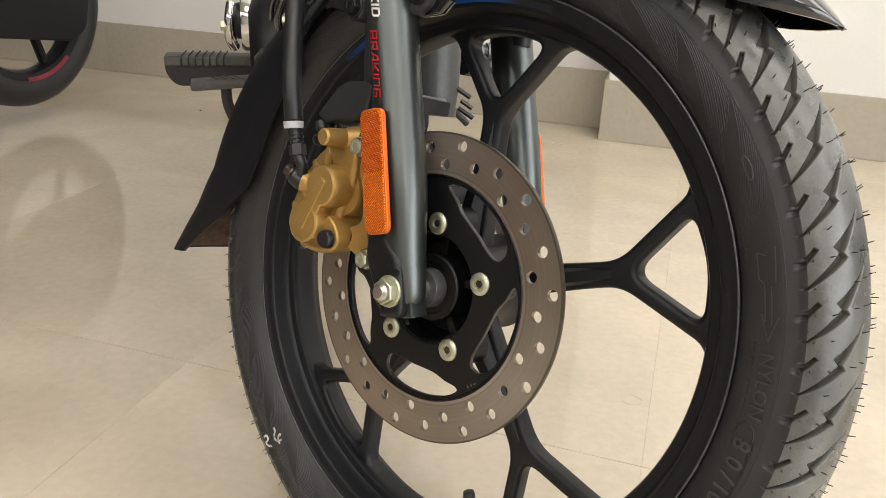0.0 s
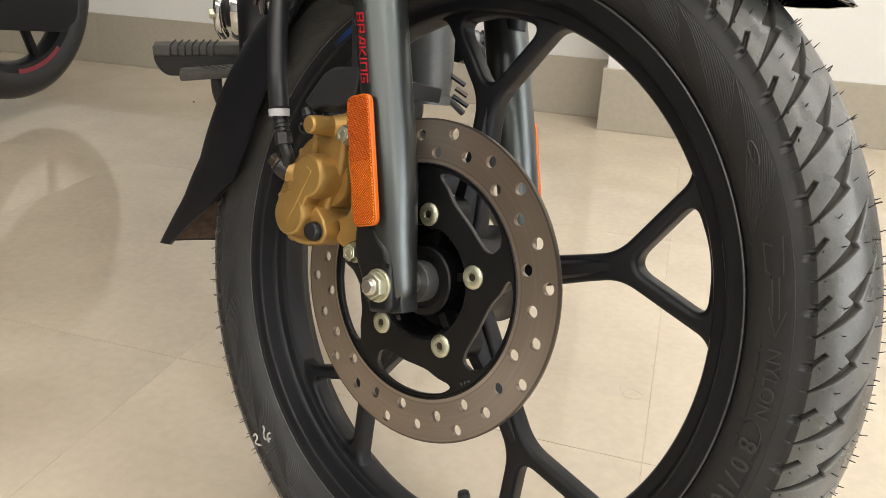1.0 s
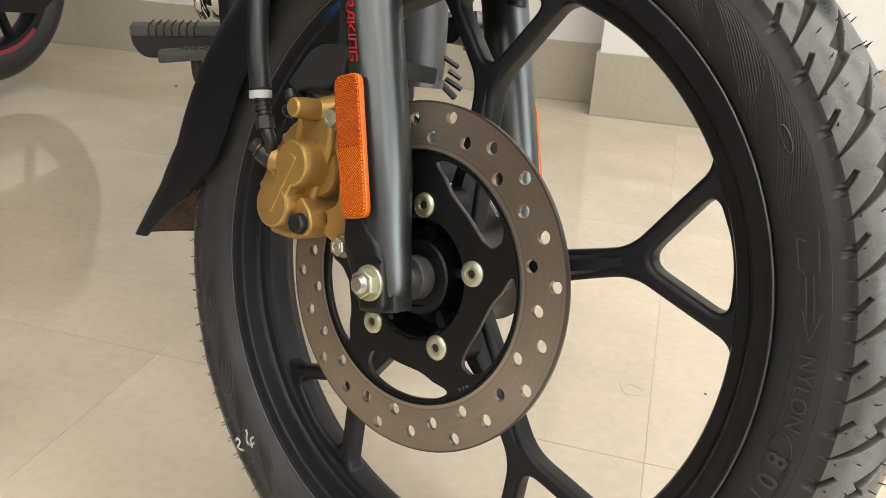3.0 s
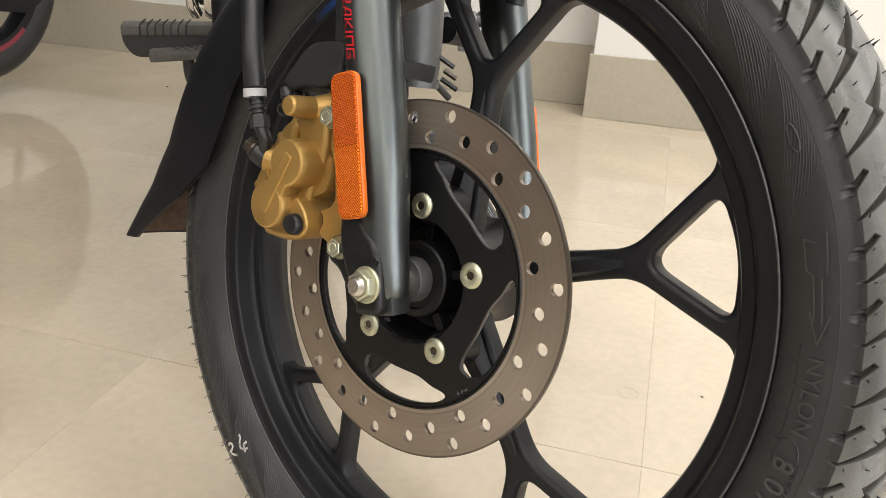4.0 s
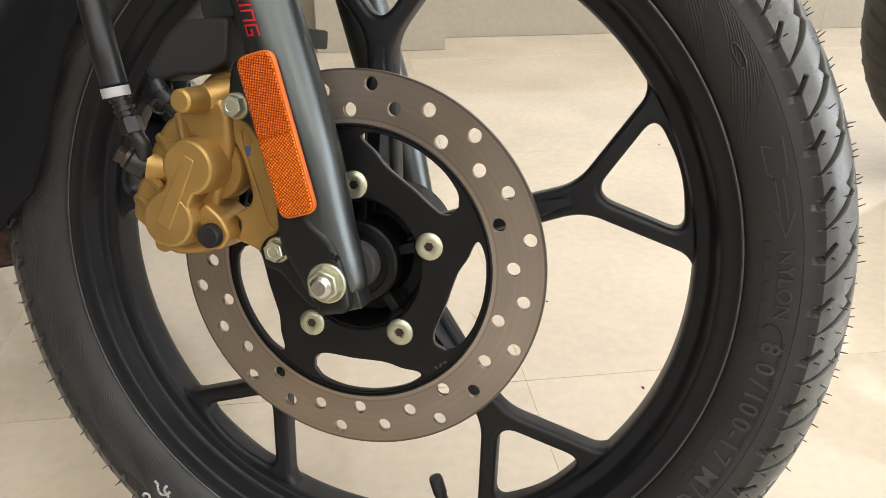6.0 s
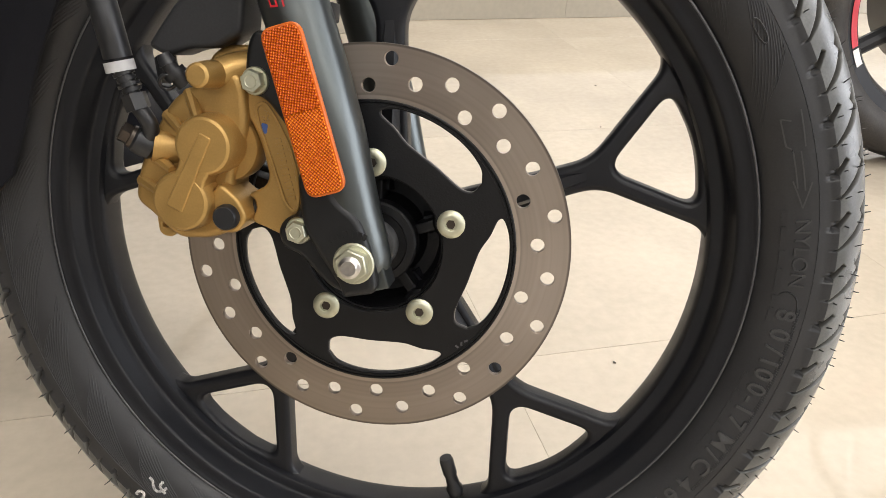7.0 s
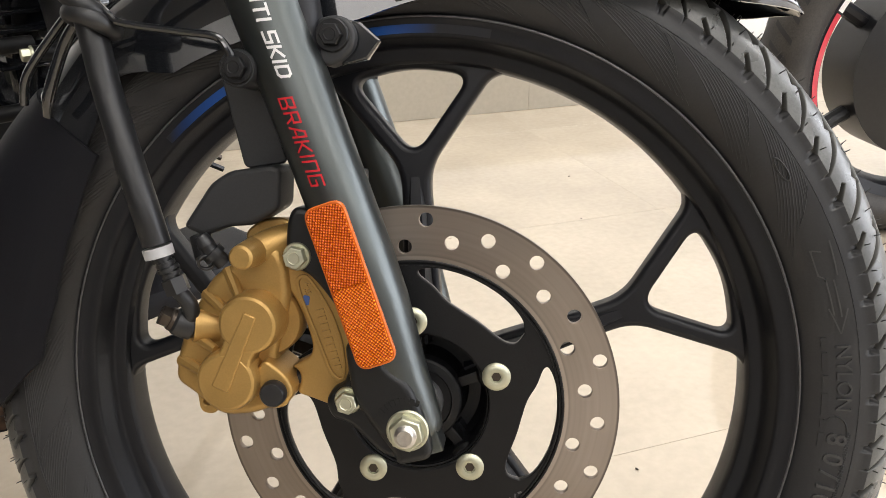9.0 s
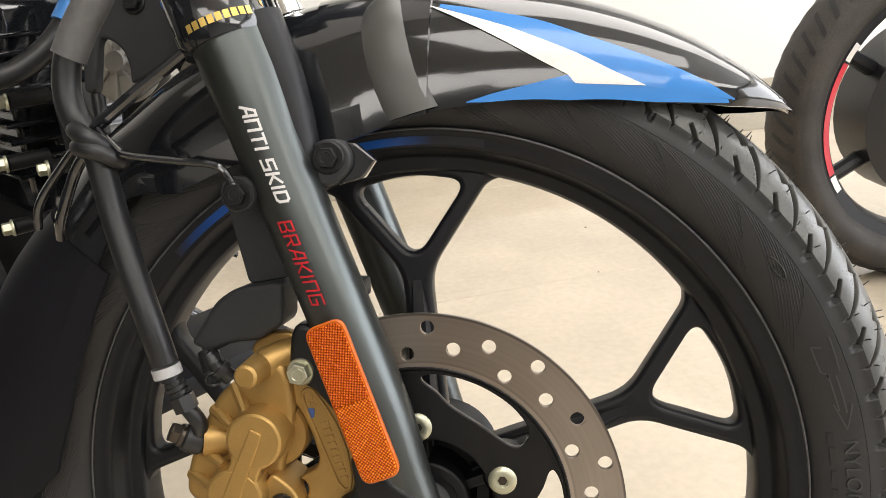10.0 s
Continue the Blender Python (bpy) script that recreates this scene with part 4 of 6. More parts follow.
GLYPHS = {
    "A": ["00 26 46 40", "12 42"], "N": ["00 06 46 40"], "T": ["06 46", "26 20"], "I": ["00 06"], "S": ["46 06 03 43 40 00"],
    "K": ["00 06", "03 13 46", "13 40"], "D": ["00 06 36 45 41 30 00"], "B": ["00 06 46 44 33 03", "33 42 40 00"], "R": ["00 06 46 43 03", "23 40"], "G": ["46 06 00 40 43 23"]}


def square_letters(text, stroke):
    """Angular printed capitals drawn with straight strokes, in x, y."""
    bm = bmesh.new()
    x, lift = 0.0, 0
    for char in text:
        if char == " ":
            x += 3.0
            continue
        for line in GLYPHS[char]:
            pts = [Vector((x + int(p[0]) + 0.22 * int(p[1]), int(p[1]))) for p in line.split()]
            for a, b in zip(pts, pts[1:]):
                d = (b - a).normalized() * stroke
                n = Vector((-d.y, d.x))
                bm.faces.new([bm.verts.new((*q, 0.000004 * lift)) for q in (a - d - n, b + d - n, b + d + n, a - d + n)])
                lift += 1
        x += 2.2 if char == "I" else 6.0
    return bm


def on_leg(text, length, height, z_mid, around, mat, label, stroke):
    """Slanting lettering of a given length and height that reads down the fork leg, bent round it."""
    bm = square_letters(text, stroke)
    bmesh.ops.subdivide_edges(bm, edges=bm.edges[:], cuts=2, use_grid_fill=True)
    xs, ys = [v.co.x for v in bm.verts], [v.co.y for v in bm.verts]
    fx, fy = length / (max(xs) - min(xs)), height / (max(ys) - min(ys))
    mx, my = (max(xs) + min(xs)) / 2, (max(ys) + min(ys)) / 2
    for v in bm.verts:
        a = around + (v.co.y - my) * fy / 0.0190
        z = z_mid - (v.co.x - mx) * fx
        t = min(max((z - 0.222) / 0.05, 0), 1)
        rr = float(np.interp(z, (0.165, 0.215, 0.235, 0.255, 0.275), (0.0187, 0.0190, 0.0198, 0.0208, 0.0216))) + 0.0003 + v.co.z
        v.co = (rr * math.sin(a) + 0.0020 + 0.0020 * t * t * (3 - 2 * t), -rr * math.cos(a), z)
    bmesh.ops.recalc_face_normals(bm, faces=bm.faces)
    part("lettering", bm, mat, fork_right, label)


on_leg("ANTI SKID", 0.0565, 0.0080, 0.2270, 0.05, M_WHITE_INK, "white printed words", 0.58)
on_leg("BRAKING", 0.0505, 0.0088, 0.1664, -0.18, M_RED_INK, "red printed word", 0.42)

# printed band on the collar, gold bars in place of a trade name
for i in range(9):
    band = bmesh.new()
    a0 = -0.40 + 0.17 * i
    row = []
    for a in (a0, a0 + 0.065, a0 + 0.13):
        row.append([band.verts.new((0.0015 + 0.0259 * math.sin(a), -0.0259 * math.cos(a), z)) for z in (0.2985, 0.3030)])
    for p, q in zip(row, row[1:]):
        band.faces.new((p[0], q[0], q[1], p[1]))
    part("printed_bar", band, M_GOLD_INK, fork_right, "gold printed bar on black")
for z in (0.2975, 0.3045, 0.3115):
    b2 = bmesh.new()
    row = []
    for i in range(7):
        a = 1.50 + 0.06 * i
        row.append([b2.verts.new((0.0015 + 0.0259 * math.sin(a), -0.0259 * math.cos(a), q)) for q in (z, z + 0.004)])
    for p, q in zip(row, row[1:]):
        b2.faces.new((p[0], q[0], q[1], p[1]))
    part("printed_block", b2, M_GOLD_INK, fork_right, "yellow printed block")

# ---- caliper
caliper = thing("brake_caliper", "", "", WHEEL)
caliper.parent = bike
C1, C2 = (-0.0875, 0.0565), (-0.1005, 0.0240)


BODY_OUT = rounded([(-0.0760, 0.0985), (-0.0960, 0.0900), (-0.1130, 0.0795), (-0.1215, 0.0645), (-0.1300, 0.0480), (-0.1350, 0.0325), (-0.1365, 0.0180), (-0.1270, 0.0120), (-0.1100, -0.0020), (-0.0900, 0.0000), (-0.0770, 0.0060), (-0.0735, 0.0150), (-0.0775, 0.0330), (-0.0735, 0.0480), (-0.0680, 0.0680), (-0.0700, 0.0900)], 0.007, 5)
part("caliper_body", plate([BODY_OUT], -0.0845, -0.0560, 0.0045, 3), M_GOLD, caliper, "gold painted cast caliper body")
part("caliper_back", plate([rounded([(-0.080, 0.092), (-0.118, 0.072), (-0.133, 0.040), (-0.126, 0.010), (-0.090, 0.006), (-0.080, 0.05)], 0.008, 5)], -0.0470, -0.0300, 0.004, 3), M_GOLD, caliper, "inner half of the gold caliper")
for cc, rr in ((C1, 0.0166), (C2, 0.0170)):
    part("piston_housing", moved(lathe([(0, -0.1000), (rr * 0.86, -0.1000), (rr * 0.95, -0.0992), (rr, -0.0972), (rr * 1.02, -0.0940), (rr * 1.08, -0.0700), (0, -0.0700)], 56), Matrix.Translation((cc[0], 0, cc[1]))), M_GOLD, caliper, "round piston housing")
ca, cb = Vector(C1), Vector(C2)
dv = (cb - ca).normalized()
nv = Vector((-dv.y, dv.x))
neck = []
for s in (1, -1):
    side_pts = [ca + dv * (0.035 * t) + nv * s * (0.0088 + 0.0075 * (2 * t - 1) ** 2) for t in (0.22, 0.36, 0.5, 0.64, 0.78)]
    neck += [tuple(p) for p in (side_pts if s > 0 else side_pts[::-1])]
part("housing_neck", plate([neck], -0.0997, -0.0700, 0.0015, 2), M_GOLD, caliper)
bar_a, bar_b = Vector(C1) + Vector((0.002, 0.006)), Vector(C2) + Vector((-0.003, -0.004))
dv = (bar_b - bar_a).normalized()
nv = Vector((-dv.y, dv.x))
quad = [tuple(bar_a + nv * 0.0036), tuple(bar_b + nv * 0.0050), tuple(bar_b - nv * 0.0050), tuple(bar_a - nv * 0.0036)]
part("raised_bar", plate([rounded(quad, 0.0012, 4)], -0.1009, -0.0985, 0.0007, 3), M_GOLD, caliper)
part("piston_collar", moved(lathe([(0, -0.0800), (0.0195, -0.0800), (0.0205, -0.0785), (0.0205, -0.064), (0.020, -0.062), (0, -0.062)], 48), Matrix.Translation((C1[0] + 0.004, 0, C1[1] - 0.002))), M_GOLD, caliper)
for i, (x0, z0, x1, z1) in enumerate(((-0.104, 0.083, -0.092, 0.066), (-0.117, 0.069, -0.100, 0.060), (-0.127, 0.046, -0.108, 0.040), (-0.133, 0.030, -0.114, 0.026))):
    part("casting_rib", tube([(x0, -0.080, z0), ((x0 + x1) / 2, -0.0865, (z0 + z1) / 2), (x1, -0.093, z1)], 0.0042, 10, 4, taper=0.0026), M_GOLD, caliper)
part("slide_pin_housing", moved(lathe([(0, -0.1060), (0.0052, -0.1060), (0.0066, -0.1045), (0.0072, -0.098), (0.0082, -0.080), (0.0090, -0.058), (0.0090, -0.046), (0, -0.046)], 32), Matrix.Translation((-0.0880, 0, 0.0945))), M_GOLD, caliper)
part("slide_pin_sleeve", tube([(-0.087, -0.080, 0.0945), (-0.078, -0.074, 0.0985), (-0.069, -0.070, 0.1005)], 0.0092, 18, 5), M_GOLD, caliper)
part("pin_lug", plate([rounded([(-0.0870, 0.0270), (-0.0810, 0.0360), (-0.0690, 0.0270), (-0.0640, 0.0170), (-0.0700, 0.0075), (-0.0820, 0.0070)], 0.004, 5)], -0.0920, -0.0600, 0.002, 3), M_GOLD, caliper)
part("pin_boot", moved(lathe([(0, -0.0985), (0.0062, -0.0985), (0.0072, -0.0970), (0.0074, -0.0930), (0.0066, -0.0920), (0.0074, -0.0905), (0.0074, -0.087), (0, -0.087)], 28), Matrix.Translation((-0.0752, 0, 0.0172))), M_HOSE, caliper, "black rubber slide-pin boot")
part("pin_boot", tube([(-0.0710, -0.0725, 0.0178), (-0.0630, -0.0725, 0.0195)], 0.0060, 18, 2), M_HOSE, caliper, "black rubber slide-pin boot")
part("hook_eye", plate([rounded([(-0.1275, 0.0120), (-0.1255, -0.0030), (-0.1170, -0.0045), (-0.1120, 0.0030)], 0.004, 5), circle(-0.1215, 0.0035, 0.0021, 16)[::-1]], -0.0760, -0.0700, 0.001), M_GOLD, caliper)

BRK = rounded([(-0.0740, 0.0790), (-0.0690, 0.0900), (-0.0620, 0.0985), (-0.0560, 0.0900), (-0.0460, 0.0755), (-0.0320, 0.0560), (-0.0290, 0.0280), (-0.0320, 0.0080), (-0.0461, 0.0060), (-0.0574, 0.0100), (-0.0668, 0.0126), (-0.0634, 0.0206), (-0.0650, 0.0260), (-0.0690, 0.0282), (-0.0583, 0.0343), (-0.0563, 0.0403), (-0.0605, 0.0556), (-0.0653, 0.0664)], 0.004, 5)
bracket = part("caliper_bracket", plate([BRK], -0.0800, -0.0660, 0.0016, 2), M_GOLD, caliper, "gold cast caliper carrier bracket")
poc = rounded([(-0.0640, 0.0700), (-0.0662, 0.0800), (-0.0595, 0.0830), (-0.0520, 0.0735), (-0.0443, 0.0600), (-0.0391, 0.0450), (-0.0370, 0.0290), (-0.0385, 0.0215), (-0.0425, 0.0206), (-0.0470, 0.0255), (-0.0556, 0.0480)], 0.004, 5)
poc_in = rounded([(-0.0620, 0.0698), (-0.0640, 0.0784), (-0.0600, 0.0806), (-0.0535, 0.0725), (-0.0460, 0.0592), (-0.0409, 0.0446), (-0.0389, 0.0292), (-0.0397, 0.0236), (-0.0417, 0.0230), (-0.0452, 0.0265), (-0.0537, 0.0486)], 0.0035, 5)
part("bracket_rim", plate([poc, poc_in[::-1]], -0.0812, -0.0795, 0.0005), M_GOLD, caliper)
d0, d1 = Vector((-0.0520, 0.0610)), Vector((-0.0424, 0.0290))
for i in range(9):
    p = d0.lerp(d1, i / 8)
    part("maker_mark", moved(box(-0.0024, 0.0024, -0.0808, -0.0796, -0.0013, 0.0013, 0.0002), Matrix.Translation((p.x, 0, p.y)) @ Matrix.Rotation(radians(-16), 4, "Y")), M_GOLD, caliper, "cast bar of a maker's mark")
dg = letters("44", 0.0075, 0.0005)
moved(dg, Matrix.Translation((-0.0585, -0.0802, 0.0735)) @ Matrix.Rotation(radians(90), 4, "X") @ Matrix.Rotation(radians(70), 4, "Z"))
part("cast_number", dg, M_GOLD, caliper, "cast number 44")
part("ink_mark", plate([rounded([(-0.0022, -0.0025), (0.0020, -0.0030), (0.0026, 0.0024), (-0.0010, 0.0030)], 0.001)], -0.0001, 0.0001), M_BLUE_INK, caliper, "blue paint dab", Matrix.Translation((-0.0603, -0.0803, 0.0672)))

for bx, bz in ((-0.0622, 0.0934), (-0.0344, 0.0131)):
    bolt = hex_head(0.0064, 0.0080, 0.0078, 0.0020)
    part("caliper_bolt", moved(bolt, Matrix.Translation((bx, -0.0880, bz)) @ Matrix.Rotation(0.25, 4, "Y")), M_ZINC, caliper, "zinc plated flange bolt")

# bleed nipple and banjo
part("bleed_nipple", tube([(-0.1070, -0.080, 0.0875), (-0.1097, -0.082, 0.0908), (-0.1126, -0.083, 0.0940), (-0.1150, -0.084, 0.0980)], 0.0050, 16, 3, taper=0.0044), M_HOSE, caliper, "black capped bleed nipple")
part("nipple_cap", tube([(-0.1100, -0.0825, 0.0912), (-0.1124, -0.0835, 0.0940)], 0.0066, 18, 2), M_HOSE, caliper, "black rubber cap")
part("nipple_cap", tube([(-0.1148, -0.084, 0.0975), (-0.1177, -0.0848, 0.1030)], 0.0052, 18, 2, taper=0.0036), M_HOSE, caliper)
part("nipple_loop", moved(lathe([(0.0042 + 0.0011 * math.cos(q * math.pi / 5), 0.0013 * math.sin(q * math.pi / 5)) for q in range(10)], 24, True), Matrix.Translation((-0.1150, -0.085, 0.0880)) @ pose(0, 0, 0, 20, 0, 25)), M_HOSE, caliper, "black rubber retaining loop")
part("hose_boss", tube([(-0.1110, -0.078, 0.0500), (-0.1200, -0.082, 0.0512), (-0.1240, -0.0840, 0.0518)], 0.0098, 20, 3), M_GOLD, caliper)
banjo_dir = Vector((-0.78, -0.42, 0.46)).normalized()
banjo_at = Vector((-0.1285, -0.0865, 0.0528))
part("banjo_eye", moved(lathe([(0, -0.0070), (0.0058, -0.0068), (0.0078, -0.0048), (0.0082, 0.0), (0.0078, 0.0050), (0.0060, 0.0070), (0, 0.0072)], 28), Matrix.Translation(banjo_at) @ Vector((0, -1, 0)).rotation_difference(banjo_dir).to_matrix().to_4x4()), M_HOSE, caliper, "black banjo fitting")
part("banjo_washer", moved(lathe([(0, -0.0074), (0.0068, -0.0074), (0.0068, -0.0062), (0, -0.0062)], 28), Matrix.Translation(banjo_at) @ Vector((0, -1, 0)).rotation_difference(banjo_dir).to_matrix().to_4x4()), M_BRONZE, caliper, "copper-coloured sealing washer")
part("banjo_bolt", moved(hex_head(0.0060, 0.0066, 0.0066, 0.0015), Matrix.Translation(banjo_at + banjo_dir * 0.0072) @ Vector((0, -1, 0)).rotation_difference(banjo_dir).to_matrix().to_4x4()), M_BRONZE, caliper, "dark plated banjo bolt")
part("bracket_ear", plate([rounded([(-0.1000, 0.1020), (-0.0900, 0.1105), (-0.0745, 0.1115), (-0.0690, 0.1050), (-0.0680, 0.0950), (-0.0760, 0.0900), (-0.0960, 0.0900)], 0.005, 6)], -0.0660, -0.0560, 0.0018, 3), M_GOLD, caliper, "gold cast ear behind the slide pin")

# ---- brake hose with its crimp
hose = thing("brake_hose", "", "", WHEEL)
hose.parent = bike
part("hose", tube([(-0.1395, -0.0930, 0.0990), (-0.1445, -0.0950, 0.1200), (-0.1542, -0.0935, 0.1500), (-0.1650, -0.0900, 0.1830), (-0.1712, -0.0900, 0.2120), (-0.1760, -0.0890, 0.2240), (-0.1860, -0.0870, 0.2370), (-0.1902, -0.0860, 0.2530), (-0.1880, -0.0860, 0.2700), (-0.1802, -0.0855, 0.2860), (-0.1640, -0.0830, 0.3150), (-0.1400, -0.0600, 0.3900)], 0.0078, 18, 6), M_HOSE, hose, "black rubber brake hose")
part("hose_sleeve", tube([(-0.1878, -0.0860, 0.2705), (-0.1802, -0.0855, 0.2860), (-0.1714, -0.0845, 0.3010), (-0.1630, -0.0828, 0.3170)], 0.0098, 18, 5), M_SLEEVE, hose, "grey protective sleeve")
part("pale_ring", tube([(-0.1379, -0.0926, 0.0918), (-0.1393, -0.0930, 0.0972)], 0.0082, 20, 2), M_GREYBAND, hose, "pale grey crimp ring")
part("crimp", tube([(-0.1300, -0.0918, 0.0745), (-0.1340, -0.0920, 0.0850), (-0.1379, -0.0926, 0.0930)], 0.0046, 18, 3), M_HOSE, hose, "black crimped ferrule")
for cx, cz, cr in ((-0.1368, 0.0908, 0.0062), (-0.1352, 0.0878, 0.0056), (-0.1338, 0.0850, 0.0064), (-0.1322, 0.0822, 0.0056)):
    part("crimp_ring", tube([(cx - 0.0004, -0.0922, cz + 0.0009), (cx + 0.0004, -0.0920, cz - 0.0009)], cr, 14, 1), M_HOSE, hose)
part("crimp_nut", tube([(-0.1283, -0.0916, 0.0718), (-0.1314, -0.0920, 0.0800)], 0.0070, 6, 1), M_HOSE, hose, "black hexagon hose nut")
part("hose_elbow", tube([(-0.1290, -0.0915, 0.0735), (-0.1256, -0.0910, 0.0690), (-0.1232, -0.0900, 0.0645), (-0.1232, -0.0885, 0.0595), (-0.1256, -0.0872, 0.0552), (-0.1285, -0.0865, 0.0530)], 0.0047, 16, 5), M_HOSE, hose, "black steel elbow")
for gx, gz, tilt, rad in ((-0.1735, 0.2240, 30, 0.0112), (-0.1708, 0.2165, 18, 0.0116)):
    ring = moved(lathe([(rad + 0.0046 * math.cos(q * math.pi / 6), 0.0052 * math.sin(q * math.pi / 6)) for q in range(12)], 40, True), Matrix.Translation((gx, -0.090, gz)) @ Matrix.Rotation(radians(tilt), 4, "Y") @ Matrix.Rotation(radians(78), 4, "X"))
    part("grommet", ring, M_HOSE, hose, "black rubber hose grommet")
part("guide_wire", tube([(-0.1690, -0.094, 0.2300), (-0.1580, -0.096, 0.2190), (-0.1500, -0.097, 0.2150), (-0.1200, -0.097, 0.2110), (-0.1010, -0.098, 0.2085), (-0.0940, -0.098, 0.2020), (-0.0910, -0.097, 0.1945)], 0.0021, 10, 6), M_GLOSS, hose, "black bent guide wire")
part("guide_wire", tube([(-0.1760, -0.090, 0.2290), (-0.1676, -0.090, 0.2348), (-0.1430, -0.091, 0.2520), (-0.1177, -0.090, 0.2699), (-0.1020, -0.088, 0.2860)], 0.0036, 10, 6), M_GLOSS, hose, "black bent guide bar")
part("guard_strap", tube([(-0.1850, -0.080, 0.2270), (-0.2021, -0.072, 0.2147), (-0.2239, -0.068, 0.1905), (-0.2310, -0.062, 0.1740)], 0.0026, 12, 6), M_GLOSS, hose, "glossy black strap")
part("guard_strap", tube([(-0.1800, -0.084, 0.2210), (-0.1957, -0.076, 0.2063), (-0.2087, -0.072, 0.1801), (-0.2150, -0.064, 0.1680)], 0.0034, 12, 6), M_GLOSS, hose, "glossy black strap")

# ---- sensor bracket and cover behind the leg
guard = thing("sensor_guard", "", "", WHEEL)
guard.parent = bike
part("bracket_plate", plate([rounded([(-0.1137, 0.2000), (-0.0900, 0.2000), (-0.0740, 0.1427), (-0.0990, 0.1390)], 0.004)], -0.0640, -0.0600, 0.0012), M_COVER, guard, "flat black mounting strip")
part("bracket_bolt", moved(hex_head(0.0062, 0.006, 0.0085, 0.002), Matrix.Translation((-0.0905, -0.0950, 0.1928))), M_HUB, guard, "black hexagon bolt")
part("bracket_boss", moved(lathe([(0, -0.0955), (0.0092, -0.0955), (0.0100, -0.0940), (0.0100, -0.064), (0, -0.064)], 24), Matrix.Translation((-0.0905, 0, 0.1928))), M_COVER, guard)
part("sensor_cover", plate([rounded([(-0.1316, 0.1062), (-0.1144, 0.1313), (-0.1037, 0.1382), (-0.0794, 0.1421), (-0.0740, 0.1400), (-0.0750, 0.1180), (-0.0901, 0.1082), (-0.1056, 0.1069), (-0.1189, 0.1011)][::-1], 0.004, 5)], -0.0775, -0.0480, 0.003, 3), M_COVER, guard, "matte black sensor cover")
part("cover_end", box(-0.0500, -0.0335, -0.0660, -0.0300, 0.1275, 0.1390, 0.002), M_COVER, guard, "black plastic box end of the cover")
part("sensor_plug", tube([(-0.1250, -0.068, 0.1000), (-0.1205, -0.072, 0.0885)], 0.0062, 16, 2), M_HOSE, guard)

# ---- front mudguard
def guard_shell(rows, thick=0.0028, n=26, power=2.6):
    """A mudguard: rows of (angle, top radius, edge radius near, edge radius far, half width)."""
    bm = bmesh.new()
    layers = []
    for off in (0.0, -thick):
        grid = []
        for ang, rt, rn, rf, hw in rows:
            line = []
            for i in range(n + 1):
                ph = math.pi * i / n
                c, s = math.cos(ph), math.sin(ph)
                edge = rn if c > 0 else rf
                y = -(hw + off) * math.copysign(abs(c) ** (2 / power), c)
                r = edge + (rt + off - edge) * abs(s) ** (2 / power)
                line.append(bm.verts.new((r * math.cos(radians(ang)), y, r * math.sin(radians(ang)))))
            grid.append(line)
        layers.append(grid)
    for g, flip in ((layers[0], 1), (layers[1], -1)):
        for a, b in zip(g, g[1:]):
            for i in range(n):
                bm.faces.new((a[i], a[i + 1], b[i + 1], b[i])[::flip])
    o, q = layers
    for a, b, c, d in zip(o, o[1:], q, q[1:]):
        for i in (0, n):
            bm.faces.new((a[i], b[i], d[i], c[i]))
    for k in (0, -1):
        for i in range(n):
            bm.faces.new((o[k][i], o[k][i + 1], q[k][i + 1], q[k][i]))
    bmesh.ops.recalc_face_normals(bm, faces=bm.faces)
    return bm


def lerp_table(x, table):
    xs = [r[0] for r in table]
    return [float(np.interp(x, xs, [r[k] for r in table])) for k in range(1, len(table[0]))]


FRONT = [(46.4, 0.3218, 0.3212, 0.004), (47.5, 0.3222, 0.3165, 0.014), (49.5, 0.3222, 0.3070, 0.027), (53, 0.3220, 0.2930, 0.040), (60, 0.3215, 0.2730, 0.0490), (70, 0.3190, 0.2548, 0.0525), (82, 0.3165, 0.2412, 0.0550), (92, 0.3150, 0.2310, 0.0570), (98, 0.3145, 0.2250, 0.0580), (101, 0.3140, 0.2240, 0.0580)]
REAR = [(101, 0.3140, 0.2240, 0.0580), (106, 0.3140, 0.2290, 0.0575), (120, 0.3120, 0.2360, 0.0570), (127, 0.3100, 0.2400, 0.0565), (130, 0.3095, 0.2530, 0.0560), (133, 0.3090, 0.2600, 0.0550), (144, 0.3070, 0.2480, 0.0540)]
FLAP = [(143.0, 0.3100, 0.2400, 0.0560), (152, 0.3180, 0.2340, 0.0560), (166, 0.3280, 0.2310, 0.0550), (176, 0.3330, 0.2380, 0.0540), (184, 0.3500, 0.2720, 0.0520), (189, 0.3700, 0.3120, 0.0490), (192.5, 0.3870, 0.3430, 0.0460)]


def shell_rows(table, step=1.5, far=0.0):
    a = table[0][0]
    rows = []
    while a < table[-1][0] - 1e-6:
        rt, rn, hw = lerp_table(a, table)
        rows.append((a, rt, rn, max(rn, far), hw))
        a += step
    rt, rn, hw = table[-1][1:]
    return rows + [(table[-1][0], rt, rn, max(rn, far), hw)]


